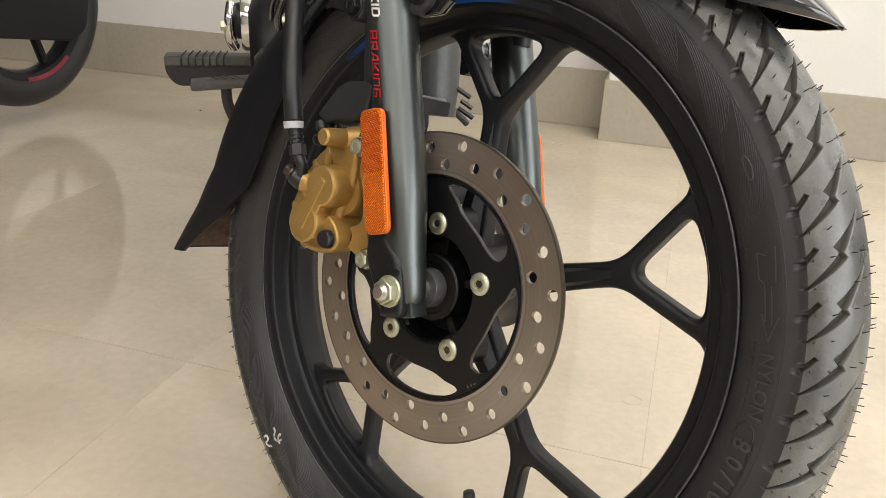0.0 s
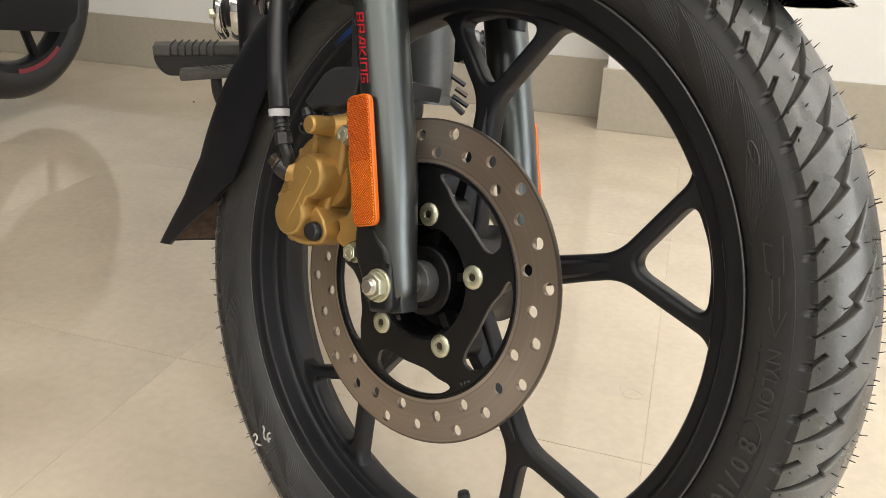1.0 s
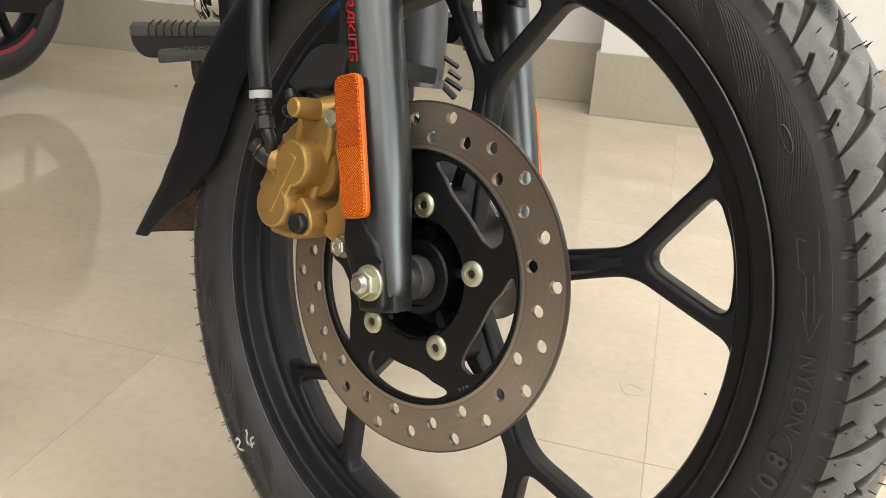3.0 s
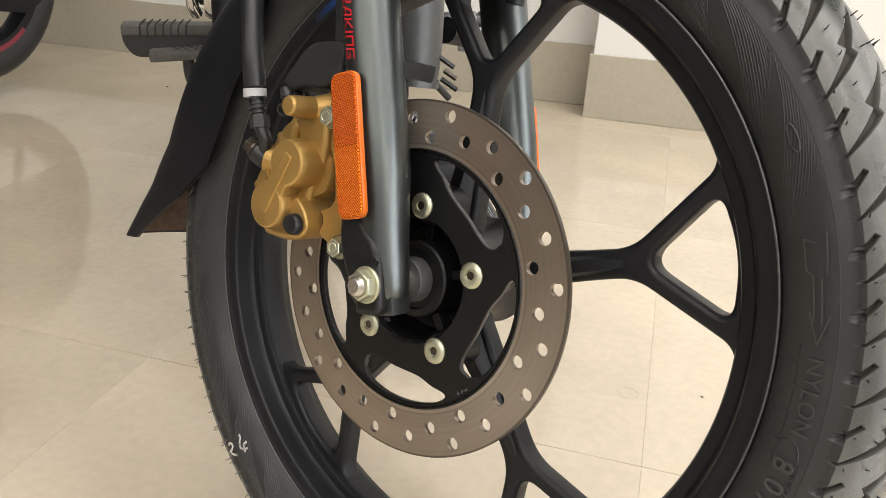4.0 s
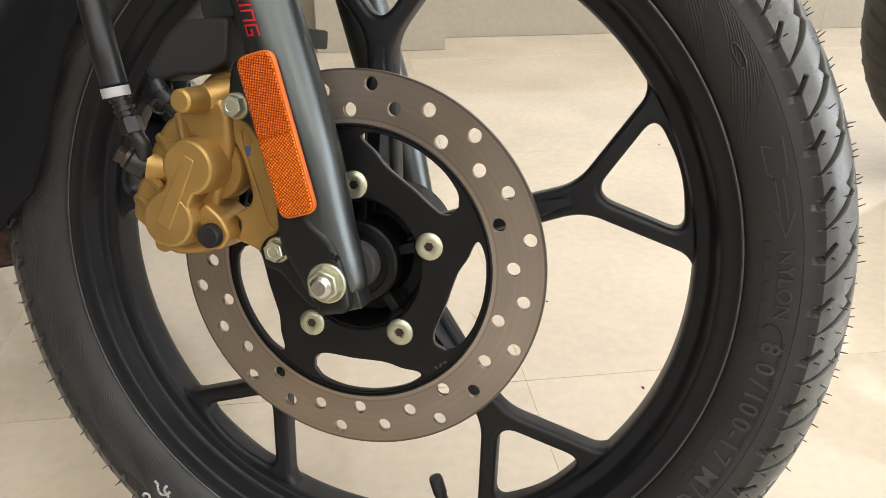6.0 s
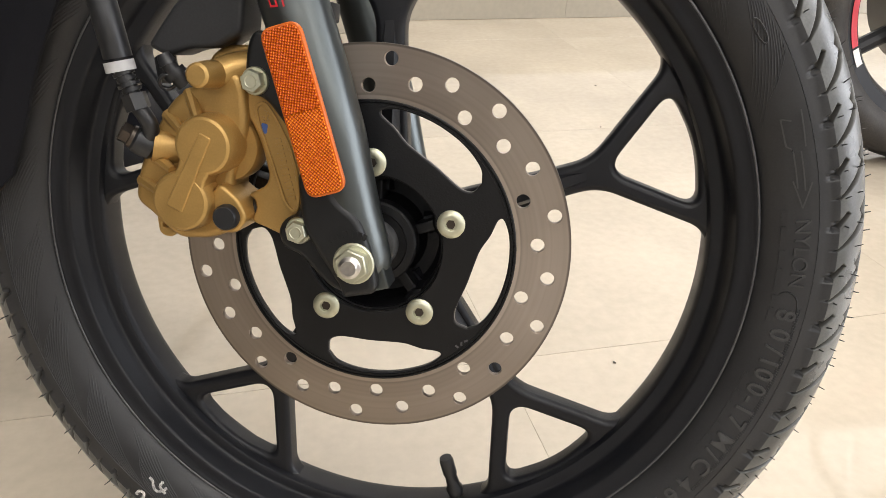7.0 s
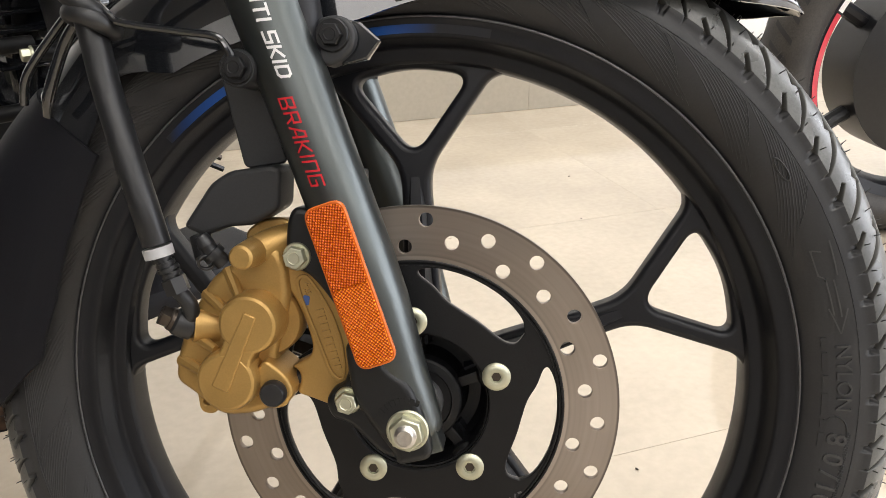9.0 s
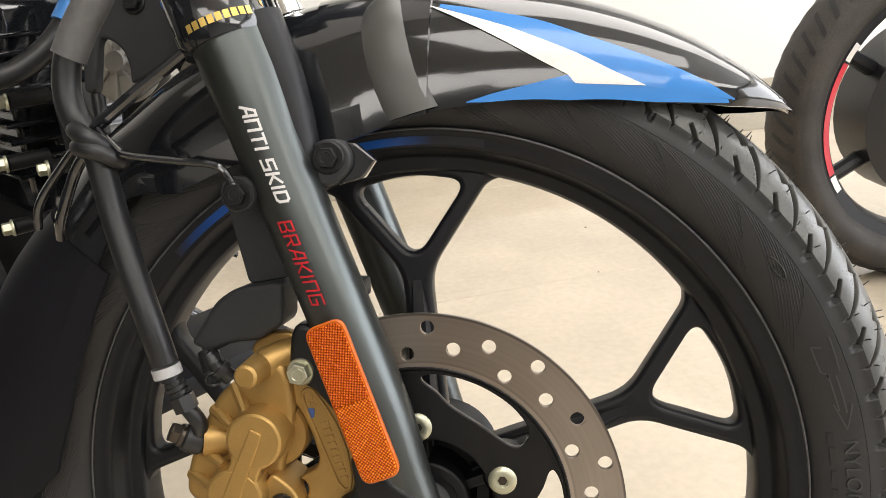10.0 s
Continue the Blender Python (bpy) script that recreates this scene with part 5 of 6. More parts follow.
mudguard = thing("front_mudguard", "", "", WHEEL)
mudguard.parent = bike
MOUNT = [(a, rt + 0.0012, rn - 0.0005, hw + 0.0035) for a, rt, rn, hw in [(88.0, *lerp_table(88.0, FRONT))] + [r for r in FRONT if r[0] >= 92]]
part("guard_mount", guard_shell(shell_rows(MOUNT)), M_GLOSS, mudguard, "raised glossy black panel at the fork")
part("guard_front", guard_shell(shell_rows([r for r in FRONT if r[0] < 93])), M_GLOSS, mudguard, "glossy black front mudguard with blue and silver decals")
part("guard_rear", guard_shell(shell_rows(REAR)), M_GLOSS, mudguard, "glossy black rear of the mudguard")
flap = part("mudflap", guard_shell(shell_rows(FLAP, far=0.292)), M_PLASTIC, mudguard, "matte black plastic mud flap")
part("flap_mud", guard_shell([(a, rt - 0.0034, rn + 0.002, rn + 0.002, hw - 0.0036) for a, rt, rn, _, hw in shell_rows([(178, 0.3370, 0.2440, 0.0535), (184, 0.3500, 0.2720, 0.0520), (189, 0.3700, 0.3120, 0.0490), (192.2, 0.3855, 0.3405, 0.0462)])], 0.0005), M_RUST, mudguard, "dried brown mud inside the flap")
part("guard_tab", plate([rounded([(-0.0528, 0.2193), (-0.0436, 0.2219), (-0.0354, 0.2204), (-0.0308, 0.2132), (-0.0318, 0.2045), (-0.0395, 0.1973), (-0.0477, 0.1943), (-0.0559, 0.2050)], 0.006, 6)], -0.0806, -0.0640, 0.0022, 3), M_COVER, mudguard, "black mounting tab")
part("guard_tip", plate([rounded([(-0.0380, 0.2200), (-0.0300, 0.2190), (-0.0187, 0.2094), (-0.0261, 0.1994), (-0.0400, 0.1960)], 0.001)], -0.0740, -0.0660, 0.0012), M_GLOSS, mudguard, "pointed black tongue of the mudguard")
part("guard_bolt", moved(hex_head(0.0062, 0.0065, 0.0090, 0.0022), Matrix.Translation((-0.0436, -0.0802, 0.2111))), M_HUB, mudguard, "black hexagon bolt")


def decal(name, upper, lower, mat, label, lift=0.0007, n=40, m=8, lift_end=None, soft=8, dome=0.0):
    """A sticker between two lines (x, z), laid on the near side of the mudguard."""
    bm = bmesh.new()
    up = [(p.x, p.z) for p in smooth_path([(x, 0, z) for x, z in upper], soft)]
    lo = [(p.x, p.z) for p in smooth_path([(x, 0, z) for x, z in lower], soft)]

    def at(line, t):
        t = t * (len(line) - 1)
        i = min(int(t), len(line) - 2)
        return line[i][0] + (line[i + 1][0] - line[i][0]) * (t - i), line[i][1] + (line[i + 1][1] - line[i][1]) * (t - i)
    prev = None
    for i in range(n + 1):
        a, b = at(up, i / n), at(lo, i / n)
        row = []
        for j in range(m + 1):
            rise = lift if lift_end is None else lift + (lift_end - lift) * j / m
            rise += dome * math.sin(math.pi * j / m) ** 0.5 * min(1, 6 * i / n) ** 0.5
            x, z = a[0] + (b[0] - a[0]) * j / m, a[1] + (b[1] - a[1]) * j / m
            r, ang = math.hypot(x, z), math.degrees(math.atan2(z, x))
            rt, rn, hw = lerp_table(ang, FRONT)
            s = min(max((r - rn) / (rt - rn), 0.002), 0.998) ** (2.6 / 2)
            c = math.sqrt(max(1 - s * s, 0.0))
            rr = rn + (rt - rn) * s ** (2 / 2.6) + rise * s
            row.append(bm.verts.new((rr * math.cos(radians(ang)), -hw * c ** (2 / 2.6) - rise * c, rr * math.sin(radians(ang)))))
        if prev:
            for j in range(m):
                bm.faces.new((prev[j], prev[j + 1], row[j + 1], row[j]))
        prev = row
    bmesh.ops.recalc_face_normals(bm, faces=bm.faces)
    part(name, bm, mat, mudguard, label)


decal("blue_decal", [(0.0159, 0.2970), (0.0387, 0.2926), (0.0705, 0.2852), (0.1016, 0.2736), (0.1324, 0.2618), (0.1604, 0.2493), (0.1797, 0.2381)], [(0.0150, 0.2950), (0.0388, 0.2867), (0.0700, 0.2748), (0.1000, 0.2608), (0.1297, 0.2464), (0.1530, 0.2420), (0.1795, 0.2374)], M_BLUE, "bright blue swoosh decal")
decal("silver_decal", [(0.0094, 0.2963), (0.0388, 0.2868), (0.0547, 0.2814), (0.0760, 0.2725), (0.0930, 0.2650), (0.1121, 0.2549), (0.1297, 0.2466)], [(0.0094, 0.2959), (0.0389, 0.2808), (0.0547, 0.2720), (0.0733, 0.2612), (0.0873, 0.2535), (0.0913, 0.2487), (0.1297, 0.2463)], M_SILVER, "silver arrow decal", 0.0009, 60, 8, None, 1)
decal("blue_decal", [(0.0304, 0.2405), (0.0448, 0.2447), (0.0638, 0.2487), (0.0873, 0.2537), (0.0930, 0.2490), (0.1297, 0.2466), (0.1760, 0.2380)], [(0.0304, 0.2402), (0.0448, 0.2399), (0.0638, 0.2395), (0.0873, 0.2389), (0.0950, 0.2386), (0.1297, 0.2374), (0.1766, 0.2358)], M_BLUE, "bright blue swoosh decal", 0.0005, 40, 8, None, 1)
decal("guard_scoop", [(-0.0102, 0.3044), (-0.0224, 0.3013), (-0.0298, 0.2925), (-0.0314, 0.2798), (-0.0291, 0.2625), (-0.0234, 0.2440), (-0.0166, 0.2300)], [(-0.0096, 0.3040), (-0.0070, 0.3001), (-0.0045, 0.2931), (-0.0006, 0.2799), (0.0045, 0.2632), (0.0096, 0.2485), (0.0147, 0.2387)], M_SCOOP, "raised moulding, grey in place of its reflection", 0.0004, 40, 20, None, 8, 0.0050)


# ---------------------------------------------------------------- the rest of the machine, behind the steering head
def body(back, right, up):
    """A point of the machine: metres behind the axle, to its right, above the floor."""
    return (-back, -right, up)


engine = thing("engine", "", "", BODY)
engine.parent = bike
for i in range(9):
    z = 0.46 + 0.014 * i
    part("cooling_fin", box(-0.50, -0.37, -0.085, 0.085, z, z + 0.0035, 0.001), M_GLOSS, engine)
part("cylinder", box(-0.49, -0.38, -0.072, 0.072, 0.42, 0.60, 0.01), M_GLOSS, engine, "black engine cylinder")
part("crankcase", box(-0.84, -0.53, -0.100, 0.090, 0.25, 0.45, 0.03), M_HUB, engine, "black engine crankcase")
part("clutch_cover", moved(lathe([(0, -0.165), (0.06, -0.165), (0.078, -0.158), (0.088, -0.145), (0.090, -0.11), (0, -0.11)], 48), Matrix.Translation((-0.60, 0, 0.37))), M_RIM, engine, "black clutch cover")
part("case_cover", moved(lathe([(0, -0.160), (0.045, -0.160), (0.056, -0.150), (0.058, -0.10), (0, -0.10)], 40), Matrix.Translation((-0.47, 0, 0.345))), M_RIM, engine, "black case cover")
for bx, bz in ((-0.43, 0.50), (-0.43, 0.44), (-0.40, 0.40), (-0.52, 0.43), (-0.54, 0.30)):
    part("engine_bolt", moved(hex_head(0.006, 0.008, 0.008, 0.002), Matrix.Translation((bx, -0.118, bz))), M_ZINC, engine, "zinc plated bolt")
part("exhaust_pipe", tube([(-0.36, -0.03, 0.52), (-0.31, -0.05, 0.47), (-0.31, -0.07, 0.38), (-0.36, -0.09, 0.28), (-0.48, -0.12, 0.22), (-0.80, -0.17, 0.22)], 0.018, 20, 8), M_HUB, engine, "black exhaust pipe")

chassis = thing("chassis", "", "", BODY)
chassis.parent = bike
part("down_tube", tube([(-0.16, 0, 0.82), (-0.27, 0, 0.60), (-0.36, 0, 0.33), (-0.42, 0, 0.24)], 0.019, 18, 6), M_RIM, chassis, "black frame down tube")
part("top_tube", tube([(-0.16, 0, 0.82), (-0.40, 0, 0.78), (-0.80, 0, 0.72)], 0.022, 18, 6), M_RIM, chassis)
part("steering_head", tube([(-0.185, 0, 0.70), (-0.13, 0, 0.86)], 0.032, 24, 2), M_RIM, chassis)
part("engine_guard", box(-0.40, -0.28, -0.10, 0.10, 0.25, 0.275, 0.008), M_PLASTIC, chassis)


engine_front = thing("cylinder_head", "", "")
engine_front.parent = bike


def across(outline, radii, x0, x1, bevel):
    """A bar whose outline (y, z) is drawn out along x."""
    bm = plate([rounded(outline, radii, 6)], x0, x1, bevel, 3)
    for v in bm.verts:
        v.co = (v.co.y, v.co.x, v.co.z)
    bmesh.ops.recalc_face_normals(bm, faces=bm.faces)
    return bm


def footpeg(side):
    """Ribbed rubber peg on a steel bracket."""
    y0, y1 = side * 0.146, side * 0.303
    peg = part("footpeg", across([(y0, 0.326), (y1, 0.326), (y1, 0.306), (side * 0.288, 0.284), (y0, 0.284)], [0.002, 0.003, 0.010, 0.014, 0.002], -0.844, -0.807, 0.004), M_COVER, bike, "dark grey ribbed rubber footpeg", BODY)
    # Upper pad is paler than the peg below.
    part("peg_pad", across([(y0, 0.334), (y1, 0.334), (y1, 0.317), (y0, 0.317)], [0.002, 0.004, 0.003, 0.002], -0.846, -0.8045, 0.003), M_PEG, peg, "grey upper pad")
    for i in range(7):
        y = y1 - side * (0.027 + 0.0112 * i)
        part("peg_rib", tube([(-0.8035, y, 0.318), (-0.8035, y, 0.328), (-0.806, y - side * 0.0015, 0.3345), (-0.812, y - side * 0.0045, 0.3375), (-0.835, y - side * 0.0070, 0.3375)], 0.0013, 8, 3), M_NUB, peg, "dark raised rib")
    part("peg_bracket", tube([(-0.825, side * 0.20, 0.312), (-0.825, side * 0.15, 0.315), (-0.80, side * 0.12, 0.33)], 0.010, 14, 4), M_CHROME, peg, "bright steel peg bracket")
    return peg


# housing seen between the legs
case = part("starter_motor", tube([(-0.3034, 0.2778, 0.4571), (-0.2961, 0.2731, 0.3974), (-0.2906, 0.2672, 0.3555), (-0.2887, 0.2639, 0.3392)], 0.038, 32, 3, taper=0.031), M_STARTER, bike, "dark grey cast starter housing")
part("starter_bracket", tube([(-0.2901, 0.1948, 0.3719), (-0.2595, 0.2211, 0.3617), (-0.2475, 0.2441, 0.3567)], 0.007, 12, 3), M_ALU, case)
part("case_lug", tube([(-0.3074, 0.3481, 0.3868), (-0.3079, 0.3851, 0.3785)], 0.016, 14, 1), M_PLASTIC, case)
part("starter_cap", tube([(-0.2893, 0.2650, 0.3440), (-0.2884, 0.2630, 0.3340)], 0.0335, 32, 1), M_STARTER, case, "ribbed end cap")
for k, (dx, dz, ln) in enumerate(((0.030, 0.000, 0.024), (0.034, 0.010, 0.018), (0.026, 0.024, 0.022))):
    stud = tube([(-0.2887 + dx, 0.2639 + 0.02, 0.345 + dz), (-0.2887 + dx + 0.6 * ln, 0.2639 + 0.02 + 0.5 * ln, 0.345 + dz - 0.5 * ln)], 0.0032, 6, 1)
    part("terminal_stud", stud, M_BRONZE if k % 2 else M_HOSE, case, "dark threaded terminal stud")
lever = part("shift_lever", tube([(-0.4545, 0.4770, 0.3461), (-0.4348, 0.5174, 0.3456), (-0.4161, 0.5550, 0.3440)], 0.0112, 18, 2), M_HOSE, bike, "black gear lever with a spring")
part("lever_ring", tube([(-0.4155, 0.5556, 0.3448), (-0.4117, 0.5618, 0.3443)], 0.0128, 18, 1), M_GREYBAND, lever, "pale ring")
a, b = Vector((-0.4117, 0.5618, 0.3443)), Vector((-0.3828, 0.6072, 0.3460))
ax = (b - a).normalized()
n1 = ax.orthogonal().normalized()
n2 = ax.cross(n1)
part("lever_spring", tube([a.lerp(b, i / 110) + 0.0095 * (n1 * math.cos(i * 0.6) + n2 * math.sin(i * 0.6)) for i in range(111)], 0.0016, 6, 1), M_STEEL, lever, "steel coil spring")
part("spring_core", tube([a, b], 0.0075, 12, 1), M_HOSE, lever)
part("lever_stud", tube([(-0.4520, 0.4993, 0.2770), (-0.4416, 0.5264, 0.2495)], 0.0055, 10, 1), M_HOSE, lever)
part("lever_plate", tube([(-0.4430, 0.5446, 0.3248), (-0.4155, 0.5760, 0.3247), (-0.3906, 0.6165, 0.3264)], 0.0058, 12, 2), M_ALU, lever)

# clutter round the steering head
horn = part("horn", moved(lathe([(0, -0.010), (0.007, -0.010), (0.010, -0.006), (0.022, -0.004), (0.0265, 0.0), (0.0280, 0.006), (0.024, 0.014), (0, 0.018)], 36), Matrix.Translation((-0.2215, 0.030, 0.2835))), M_CREAM, bike, "pale ribbed horn", WHEEL)
for k in range(9):
    part("horn_rib", moved(box(0.006, 0.0265, -0.0085, 0.004, -0.0011, 0.0011, 0.0008), Matrix.Translation((-0.2215, 0.030, 0.2835)) @ Matrix.Rotation(radians(40 * k), 4, "Y") @ pose(0, 0, 0, 0, 12, 0)), M_CREAM, horn)
gusset = part("frame_gusset", plate([rounded([(-0.1898, 0.3400), (-0.1558, 0.3400), (-0.1581, 0.2821), (-0.1713, 0.2739), (-0.1966, 0.2638), (-0.1966, 0.2757), (-0.2002, 0.2862), (-0.2077, 0.2931), (-0.2151, 0.2957), (-0.2178, 0.2921), (-0.2215, 0.2600), (-0.2300, 0.2600), (-0.2290, 0.3000), (-0.2100, 0.3150)], 0.004, 4)], -0.005, 0.005, 0.0022, 3), M_COVER, bike, "satin black frame gusset with an arched opening", WHEEL)
part("gusset_bolt", moved(hex_head(0.0058, 0.005, 0.0078, 0.0018), Matrix.Translation((-0.1905, -0.005, 0.3165))), M_HUB, gusset, "black hexagon bolt")
brace = part("frame_brace", tube([(-0.2468, 0.1758, 0.6202), (-0.2211, 0.1659, 0.5862), (-0.1893, 0.1556, 0.5478)], 0.016, 14, 4), M_RIM, bike, "satin black frame brace")
part("brace_bolt", moved(hex_head(0.006, 0.006, 0.008, 0.002), Matrix.Translation((-0.2266, 0.1634, 0.5916)) @ pose(0, 0, 0, 0, 0, -20)), M_HUB, brace)
part("cable", tube([(-0.3181, 0.0786, 0.5480), (-0.2975, 0.0946, 0.5534), (-0.2797, 0.1142, 0.5692), (-0.2678, 0.1290, 0.5911), (-0.2678, 0.1527, 0.6218)], 0.0085, 14, 6), M_HOSE, bike, "black rubber cable")
part("cable_band", tube([(-0.2701, 0.1207, 0.5832), (-0.2649, 0.1279, 0.5950)], 0.0092, 14, 2), M_BLUE, bike, "blue band on the cable")
part("cable", tube([(-0.2549, 0.1486, 0.6053), (-0.2612, 0.1436, 0.5734), (-0.2598, 0.1296, 0.5417), (-0.2538, 0.1147, 0.5017)], 0.005, 12, 6), M_HOSE, bike, "black rubber cable")
part("cable", tube([(-0.3769, 0.2120, 0.5721), (-0.3549, 0.1973, 0.5208), (-0.3436, 0.1870, 0.4882), (-0.3078, 0.1735, 0.4853)], 0.0045, 10, 6), M_HOSE, bike, "thin black cable")
for bolt_at in ((-0.3163, 0.1027, 0.5309), (-0.3204, 0.0909, 0.4871), (-0.2869, 0.0891, 0.4832), (-0.3192, 0.0784, 0.4413)):
    part("head_bolt", moved(tube([(0, 0, 0), (0, 0.03, 0)], 0.006, 12, 1), Matrix.Translation(bolt_at) @ pose(0, 0, 0, 0, 0, -35)), M_HUB, engine_front)
    part("head_nut", moved(hex_head(0.0050, 0.008, 0.0064, 0.002), Matrix.Translation(bolt_at) @ pose(0, 0, 0, 0, 0, -50)), M_ZINC, engine_front, "bright zinc nut")

footpeg(-1)
left_peg = part("footpeg", tube([(-0.4802, 0.5117, 0.3629), (-0.4391, 0.5672, 0.3623), (-0.4080, 0.6122, 0.3621)], 0.0125, 18, 2), M_HOSE, bike, "grey ribbed rubber footpeg")
a, b = Vector((-0.4590, 0.5380, 0.3632)), Vector((-0.4080, 0.6122, 0.3621))
for i in range(6):
    p, q = a.lerp(b, i / 6 + 0.03), a.lerp(b, i / 6 + 0.11)
    part("peg_rib", tube([p, q], 0.0145, 18, 1), M_ALU, left_peg)
pad = box(-0.745, -0.695, -0.258, -0.160, 0.3005, 0.3130, 0.005)
for v in pad.verts:
    k = (v.co.y + 0.160) / -0.090
    v.co.x = -0.72 + (v.co.x + 0.72) * (1 - 0.45 * k * k)
    v.co.z += 0.004 * (1 - k) - (0.004 * k if v.co.z < 0.306 else 0.0)
pedal = part("brake_pedal", pad, M_PEG, bike, "dark grey brake pedal with a rubber pad", BODY)
# Dark strips on top stand for the shade in the pad's grooves.
for i in range(4):
    part("pedal_groove", moved(box(-0.017, 0.017, -0.0009, 0.0009, 0.3158, 0.3166), pose(-0.719, -0.186 - 0.013 * i, 0.0, 0, 0, 35)), M_NUB, pedal)
part("pedal_arm", tube([(-0.715, -0.205, 0.305), (-0.718, -0.203, 0.272), (-0.735, -0.190, 0.238), (-0.76, -0.165, 0.222), (-0.80, -0.14, 0.225)], 0.0085, 14, 6), M_COVER, pedal, "black bent pedal lever")
stand = part("side_stand", tube([(-0.62, 0.10, 0.24), (-0.60, 0.20, 0.13), (-0.585, 0.275, 0.012)], 0.012, 16, 5), M_GLOSS, bike, "black side stand, folded out", BODY)
part("stand_foot", box(-0.615, -0.555, 0.255, 0.305, 0.0, 0.010, 0.003), M_GLOSS, stand)
part("stand_spring", tube([(-0.61 + 0.007 * math.cos(i * 1.3), 0.11 + 0.0022 * i, 0.232 - 0.0028 * i + 0.007 * math.sin(i * 1.3)) for i in range(40)], 0.0016, 6, 3), M_HUB, stand, "black coil spring")
part("kick_knuckle", moved(lathe([(0, -0.186), (0.020, -0.186), (0.026, -0.182), (0.028, -0.17), (0.028, -0.14), (0, -0.14)], 28), Matrix.Translation((-0.70, 0, 0.405))), M_HUB, engine, "dark knuckle with polished arms")
part("knuckle_rim", moved(lathe([(0.033, -0.176), (0.041, -0.176), (0.045, -0.170), (0.045, -0.160), (0.038, -0.156), (0.033, -0.160)], 36, True), Matrix.Translation((-0.70, 0, 0.405))), M_CHROME, engine, "polished ring")
part("knuckle_arm", tube([(-0.700, -0.188, 0.430), (-0.690, -0.192, 0.405), (-0.695, -0.192, 0.380), (-0.715, -0.188, 0.365)], 0.0085, 12, 5), M_CHROME, engine, "polished link")
part("knuckle_bolt", moved(hex_head(0.008, 0.010, 0.010, 0.003), Matrix.Translation((-0.693, -0.196, 0.398))), M_ZINC, engine)
rear = thing("rear_wheel", "", "", BODY @ pose(-1.26, 0, 0.295))
rear.parent = bike
part("rear_tyre", lathe([(0.225, -0.028), (0.25, -0.046), (0.268, -0.046), (0.288, -0.032), (0.298, 0), (0.288, 0.032), (0.268, 0.046), (0.25, 0.046), (0.225, 0.028)], 96), M_RUBBER, rear, "black rear tyre")
part("rear_rim", lathe([(0.198, 0), (0.21, -0.026), (0.229, -0.03), (0.229, 0.03), (0.21, 0.026)], 96, True), M_RIM, rear)
part("rear_hub", lathe([(0, -0.06), (0.07, -0.06), (0.075, -0.03), (0.06, 0.05), (0, 0.05)], 48), M_RIM, rear)
part("swing_arm", tube([(-0.78, -0.11, 0.30), (-1.05, -0.12, 0.29), (-1.29, -0.12, 0.295)], 0.02, 14, 4), M_RIM, bike, "black swing arm", BODY)
part("fuel_tank", box(-0.70, -0.25, -0.13, 0.13, 0.80, 0.98, 0.06), M_GLOSS, bike, "glossy black fuel tank", BODY)
part("seat", box(-1.40, -0.68, -0.12, 0.12, 0.76, 0.82, 0.03), M_PLASTIC, bike, "black seat", BODY)
part("lower_yoke", box(-0.055, 0.035, -0.115, 0.115, 0.50, 0.53, 0.008), M_RIM, bike, "black fork yoke", WHEEL @ pose(0.0035, 0, 0) @ pose(0, 0, 0, 0, -RAKE, 0))


